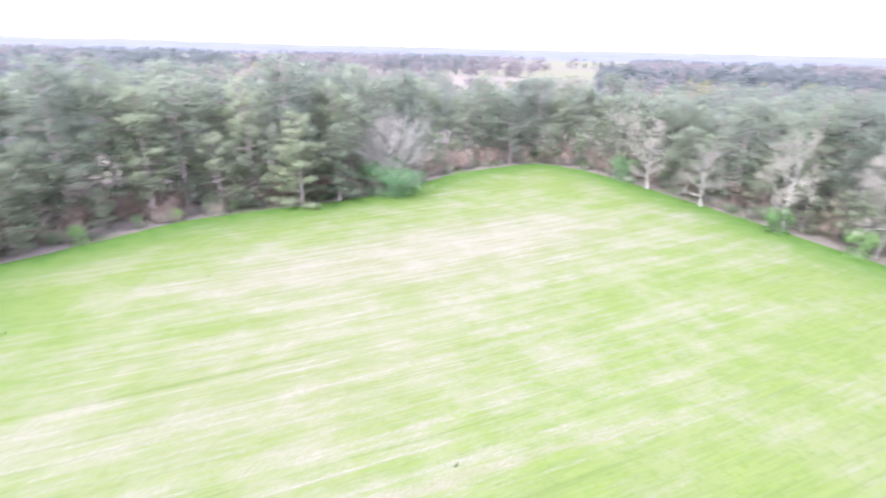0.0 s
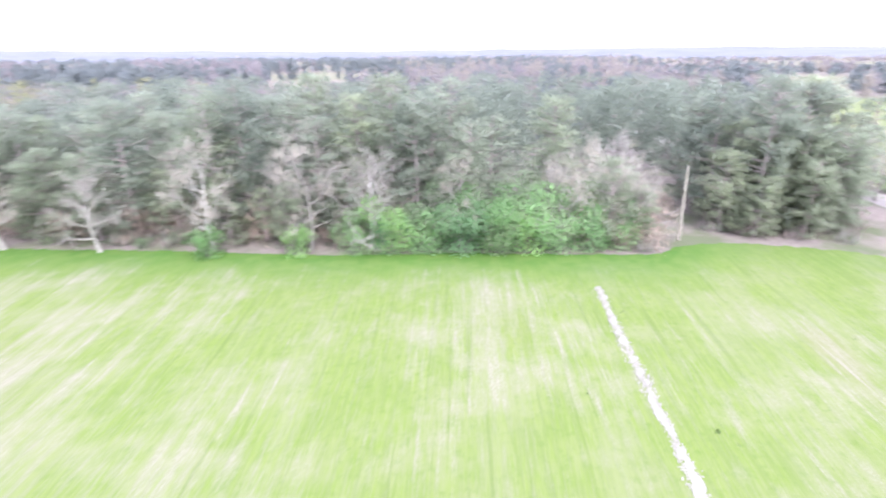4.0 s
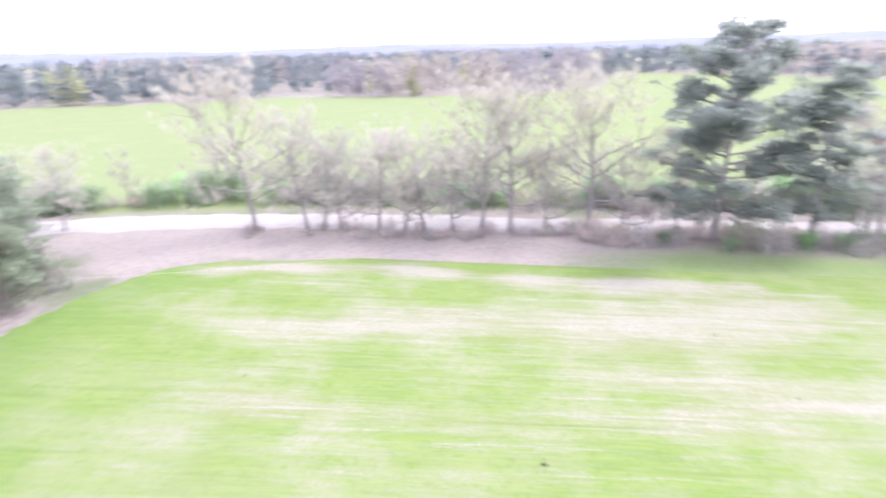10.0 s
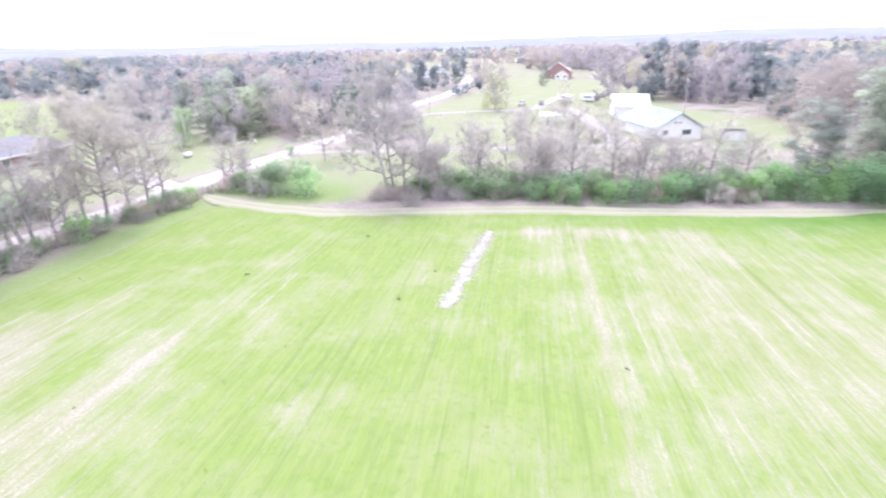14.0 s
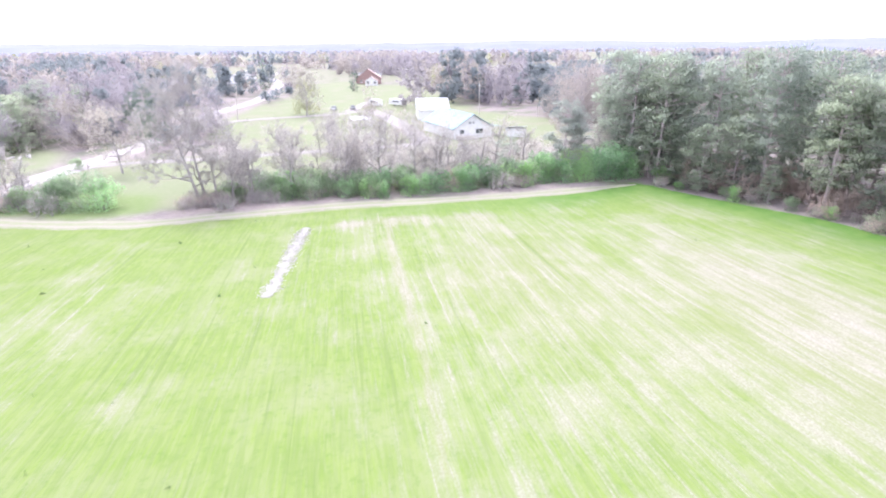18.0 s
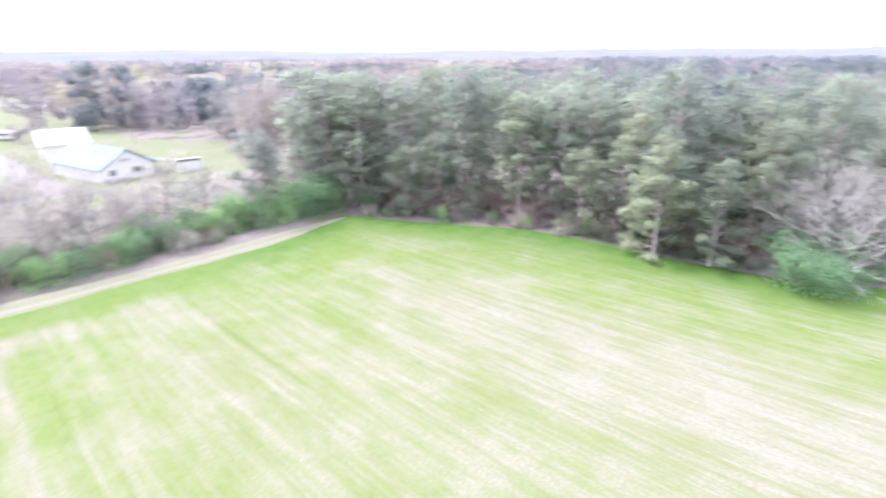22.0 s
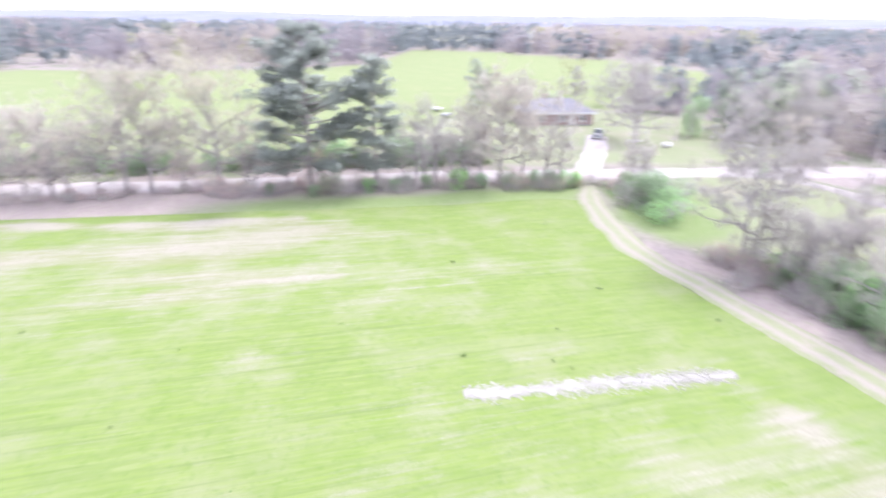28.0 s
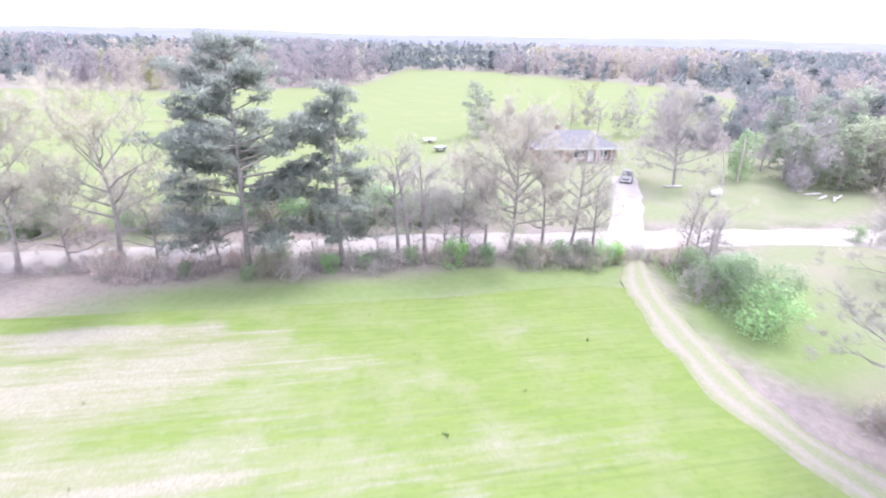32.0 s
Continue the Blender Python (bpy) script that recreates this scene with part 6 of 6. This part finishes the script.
pickup(-8.9, -80.6, 84, M_GREYCAR, "dark grey pickup truck parked on the pale drive")


def car(x, y, degrees, paint, label):
    o = thing("car", label, "car", "parked cars")
    body_loft("body", [(-2.2, 0.8, 0.42, 0.8, 0.86, 0.74), (-1.6, 0.9, 0.38, 0.9, 0.98, 0.84), (1.2, 0.9, 0.36, 0.88, 0.96, 0.84), (2.25, 0.8, 0.40, 0.7, 0.76, 0.72)], paint, o)
    body_loft("cab", [(-1.7, 0.84, 0.9, 0.96, 1.0, 0.78), (-1.1, 0.82, 0.9, 1.15, 1.46, 0.62), (0.2, 0.82, 0.9, 1.15, 1.48, 0.62), (1.0, 0.84, 0.9, 0.96, 1.0, 0.78)], M_PANE, o, "dark glass")
    box_part("roof", (-1.05, -0.6, 1.46), (0.15, 0.6, 1.50), paint, o, bevel=0.03)
    for a in (-1.35, 1.4):
        for s in (-1, 1):
            wheel(o, a, s * 0.82, 0.32, 0.2)
    return set_down(o, x, y, degrees, 0.13)


car(-136.5, -57.6, 30, M_DARKCAR, "dark car parked on the far gravel drive")
car(-132.5, -63.0, 20, M_SILVER, "pale car parked on the far gravel drive")


def trailer(x, y, degrees, length, label):
    o = thing("trailer", label, "trailer", "parked trailers")
    body_loft("body", [(-length / 2, 1.1, 0.6, 1.6, 2.5, 1.0), (0, 1.15, 0.55, 1.7, 2.65, 1.05), (length / 2, 1.05, 0.6, 1.4, 2.4, 0.95)], M_WHITE, o)
    for s in (-1, 1):
        wheel(o, -0.2, s * 1.0, 0.35, 0.22)
        box_part("window", (-length / 4, s * 1.12 - 0.03, 1.45), (length / 4, s * 1.12 + 0.03, 1.95), M_PANE, o)
    box_part("hitch", (length / 2, -0.06, 0.45), (length / 2 + 1.1, 0.06, 0.55), M_DARKCAR, o)
    return set_down(o, x, y, degrees, 0.05)


trailer(-150.0, -55.5, 60, 6.5, "white caravan parked at the far drive")
trailer(-153.5, -48.0, 66, 7.5, "long white caravan parked at the far drive")


def pole(x, y, h, label, lean=(0, 0), arm=0.0, rad=0.15, arm_turn=0.0):
    o = thing("utility_pole", label, "utility pole", "utility poles")
    vs, fs = [], []
    tube(vs, fs, [(0, 0, -0.4), (lean[0] * 0.5, lean[1] * 0.5, h * 0.5), (lean[0], lean[1], h)], [rad * 1.15, rad, rad * 0.8], 10)
    n = len(vs)
    fs.append(tuple(range(n - 10, n)))
    part("post", vs, fs, M_WEATHERED, o, smooth=False)
    if arm:
        c, s = math.cos(arm_turn), math.sin(arm_turn)
        vs, fs = [], []
        tube(vs, fs, [(lean[0] - c * arm / 2, lean[1] - s * arm / 2, h - 0.5), (lean[0] + c * arm / 2, lean[1] + s * arm / 2, h - 0.5)], [0.07, 0.07], 4)
        part("crossarm", vs, fs, M_WEATHERED, o)
        vs, fs = [], []
        tube(vs, fs, [(lean[0] + 0.25, lean[1], h - 1.9), (lean[0] + 0.25, lean[1], h - 1.2), (lean[0] + 0.25, lean[1], h - 1.15)], [0.2, 0.2, 0.08], 10)
        part("transformer", vs, fs, M_TIN, o, "grey transformer can")
    else:
        vs, fs = [], []
        tube(vs, fs, [(lean[0], lean[1], h), (lean[0], lean[1], h + 0.16)], [0.05, 0.03], 8)
        part("insulator", vs, fs, M_WHITE, o, "white insulator")
    o.location = (x, y, 0)
    return o


pole(70.2, 29.9, 8.9, "weathered grey utility pole at the field corner", (-0.5, 0.1))
pole(-27.6, -86.5, 7.4, "grey utility pole on the lawn by the brick house", (0.3, 0.1))
pole(-101.5, -78.5, 10.0, "pale leaning utility pole beside the gravel road", (-1.0, 0.4))
pole(-139.0, -12.0, 10.5, "utility pole with crossarm and transformer by the tall trees", (0, 0), 2.2, 0.15, 0.9)
pole(-135.0, 8.0, 6.0, "short pale post at the edge of the lawn", (0, 0), 0.0, 0.1)
pole(-49.5, -58.0, 8.5, "grey utility pole beside the dirt road", (0.2, 0))


def wire(name, a, b, sag, label, r=0.006):
    vs, fs = [], []
    pts = [tuple(np.array(a) * (1 - k) + np.array(b) * k - np.array((0, 0, sag * 4 * k * (1 - k)))) for k in np.linspace(0, 1, 24)]
    tube(vs, fs, pts, [r] * 24, 4)
    return tagged(part(name, vs, fs, M_WEATHERED), label, "wire")


wire("overhead_wire", (69.7, 30.0, 8.9), (6.0, -45.0, 8.0), 2.4, "thin sagging overhead wire above the crop edge")


def fence(line_pts, gap, label, h=1.1):
    o = thing("fence", label, "fence")
    c = smooth_line(line_pts, gap)
    for k, (x, y) in enumerate(c):
        box_part("fence_post", (x - 0.07, y - 0.07, -0.2), (x + 0.07, y + 0.07, h), M_WEATHERED, o)
    for z in (0.45, 0.95):
        for p0, p1 in zip(c[:-1], c[1:]):
            vs, fs = [], []
            tube(vs, fs, [(p0[0], p0[1], z), (p1[0], p1[1], z)], [0.045, 0.045], 4)
            part("fence_rail", vs, fs, M_WEATHERED, o)
    return o


fence([(-35.6, -57.2), (-39.4, -54.4), (-43.0, -51.4), (-47, -46.0)], 2.4, "low weathered rail fence beside the gravel lane")

# weeds and litter on the crop
M_WEED = foliage("weed_leaves", (0.12, 0.20, 0.08), (0.17, 0.26, 0.11), 0.4)
weed = Stock([bush(330 + i, 0.42, 0.36, "dark green weed clump in the young crop", M_WEED, 110, 0.13, 0, "weed clumps", "weed_clump") for i in range(2)])
for x, y, s, k in ((-9.8, -9.8, 0.9, 0), (-0.4, 4.0, 0.9, 1), (4.5, -11.4, 1.0, 0), (-19.3, -6.8, 0.9, 1), (-38.6, 31.4, 0.8, 0), (-29.2, 44.7, 0.7, 1), (35.4, 20.9, 0.9, 0), (32.8, 10.7, 0.8, 1), (9, -19, 0.6, 0),
                   (15, 3, 0.6, 1), (22, -2, 0.6, 0), (0.5, -17, 0.7, 0), (-3.5, -25, 0.8, 1), (18, 17, 0.6, 1)):
    weed.put(k, x, y, s * 0.75, turn())

for i in range(34):
    x, y = dice.uniform(-20, 60), dice.uniform(-25, 40)
    if inside(FIELD, [x], [y])[0]:
        weed.put(i, x, y, dice.uniform(0.3, 0.7), turn(), 0.7)

# plants round the houses
place(hardwood(350, 14.5, 6.2, "dense bare purplish oak on the lawn by the brick house", M_BUDP, 5200, M_BARK, 0.16, 9000, group="yard trees", limbs=30), -16.4, -80.0)
place(bush(351, 3.3, 9.2, "tall dull green leafy tree by the lawn", M_LEAF3, 3000, 0.34, 200, "yard trees", "leafy_tree"), -28.4, -89.8)
place(bush(352, 2.6, 4.6, "round green shrub behind the brick house", M_LEAF2, 1500, 0.3, 0, "yard trees"), 5.5, -121.0)
place(pine(353, 13.0, 3.0, 0.08, "dark pine on the lawn edge", M_NEEDLE, 1.1, 22, 0.85, 0, "yard trees"), 24.5, -112.0)
cedar = Stock([pine(355 + i, 11.0, 3.0, 0.03, "dark green cedar tree", M_CEDAR, 1.2, 24, 0.75, 0, "cedars") for i in range(2)])
for x, y, s, k in ((-66.0, -79.0, 0.95, 0), (-71.5, -81.5, 1.05, 1), (-77.5, -84.0, 0.9, 0), (-54.5, -61.0, 0.6, 0), (-212, -152, 1.3, 1), (-47, -97, 1.0, 0), (-215, -100, 0.9, 1)):
    cedar.put(k, x, y, s, turn())
for x, y, s in ((-42, -99, 0.85), (-48, -103, 0.9), (-54, -97, 0.8), (-60, -101, 0.85), (-52, -108, 0.95), (-65, -94, 0.75), (-37, -104, 0.8)):
    front.put(int(abs(x)), x, y, s, turn())
for x, y, s, k in ((-37, -92, 0.75, 0), (-42, -88, 0.8, 2), (-50, -90, 0.85, 0), (-34, -98, 0.8, 1), (12, -128, 0.9, 0), (3, -132, 0.8, 2), (-4, -128, 0.9, 0), (18, -122, 0.9, 2), (-20, -120, 0.9, 1)):
    thin.put(k, x, y, s, turn())
for x, y, s in ((-38, -88, 0.8), (-43, -87, 0.95), (-47, -91, 1.0), (-41, -93, 1.05), (-36, -92, 0.85), (-51, -95, 1.0)):
    skirt.put(int(abs(x)), x, y, s, turn())
cedar.put(1, 23.5, -118.5, 0.9, 0.4)
road_tree.put(2, -115.5, -62.8, 0.78, 0.5)
road_tree.put(0, -35.0, -48.0, 0.6, 0.5)
place(hardwood(360, 8.5, 0.9, "dark leaning dead trunk on the lawn", None, 0, M_PINEBARK, 0.75, 40, 0.12, group="yard trees", name="dead_tree", limbs=5), -24.5, -83.0)
tank = thing("tank", "small white tank lying on the lawn", "tank")
vs, fs = [], []
tube(vs, fs, [(-1.0, 0, 0.5), (-0.8, 0, 0.5), (0.8, 0, 0.5), (1.0, 0, 0.5)], [0.2, 0.5, 0.5, 0.2], 14)
part("shell", vs, fs, M_WHITE, tank, smooth=True)
for x in (-0.5, 0.5):
    box_part("cradle", (x - 0.08, -0.4, -0.05), (x + 0.08, 0.4, 0.2), M_WEATHERED, tank)
set_down(tank, -22.0, -75.5, 30)
for k, (x, y, a) in enumerate(((-16.2, -79.0, 0.3), (-38.2, -79.6, 0.9), (-39.6, -79.0, 1.2), (-40.8, -80.6, 1.0), (-37.4, -81.4, 0.5))):
    o = thing("log", "pale cut log lying on the grass", "log", "cut logs")
    vs, fs = [], []
    tube(vs, fs, [(-1.5, 0, 0.16), (0, 0.06, 0.17), (1.5, 0, 0.15)], [0.17, 0.18, 0.14], 9)
    fs += [tuple(range(8, -1, -1)), tuple(range(18, 27))]
    part("timber", vs, fs, M_PALEBARK, o)
    set_down(o, x, y, math.degrees(a))
for x, y, a, m in ((33.0, -102.5, 20, M_WHITE), (28.0, -94.0, 70, M_SILVER)):
    o = thing("farm_trailer", "small farm trailer parked in the meadow", "trailer", "farm gear")
    box_part("bed", (-1.4, -0.8, 0.6), (1.4, 0.8, 1.0), m, o, bevel=0.03)
    box_part("drawbar", (1.4, -0.05, 0.55), (2.6, 0.05, 0.65), M_DARKCAR, o)
    for s in (-1, 1):
        wheel(o, 0, s * 0.92, 0.36, 0.2)
    set_down(o, x, y, a)
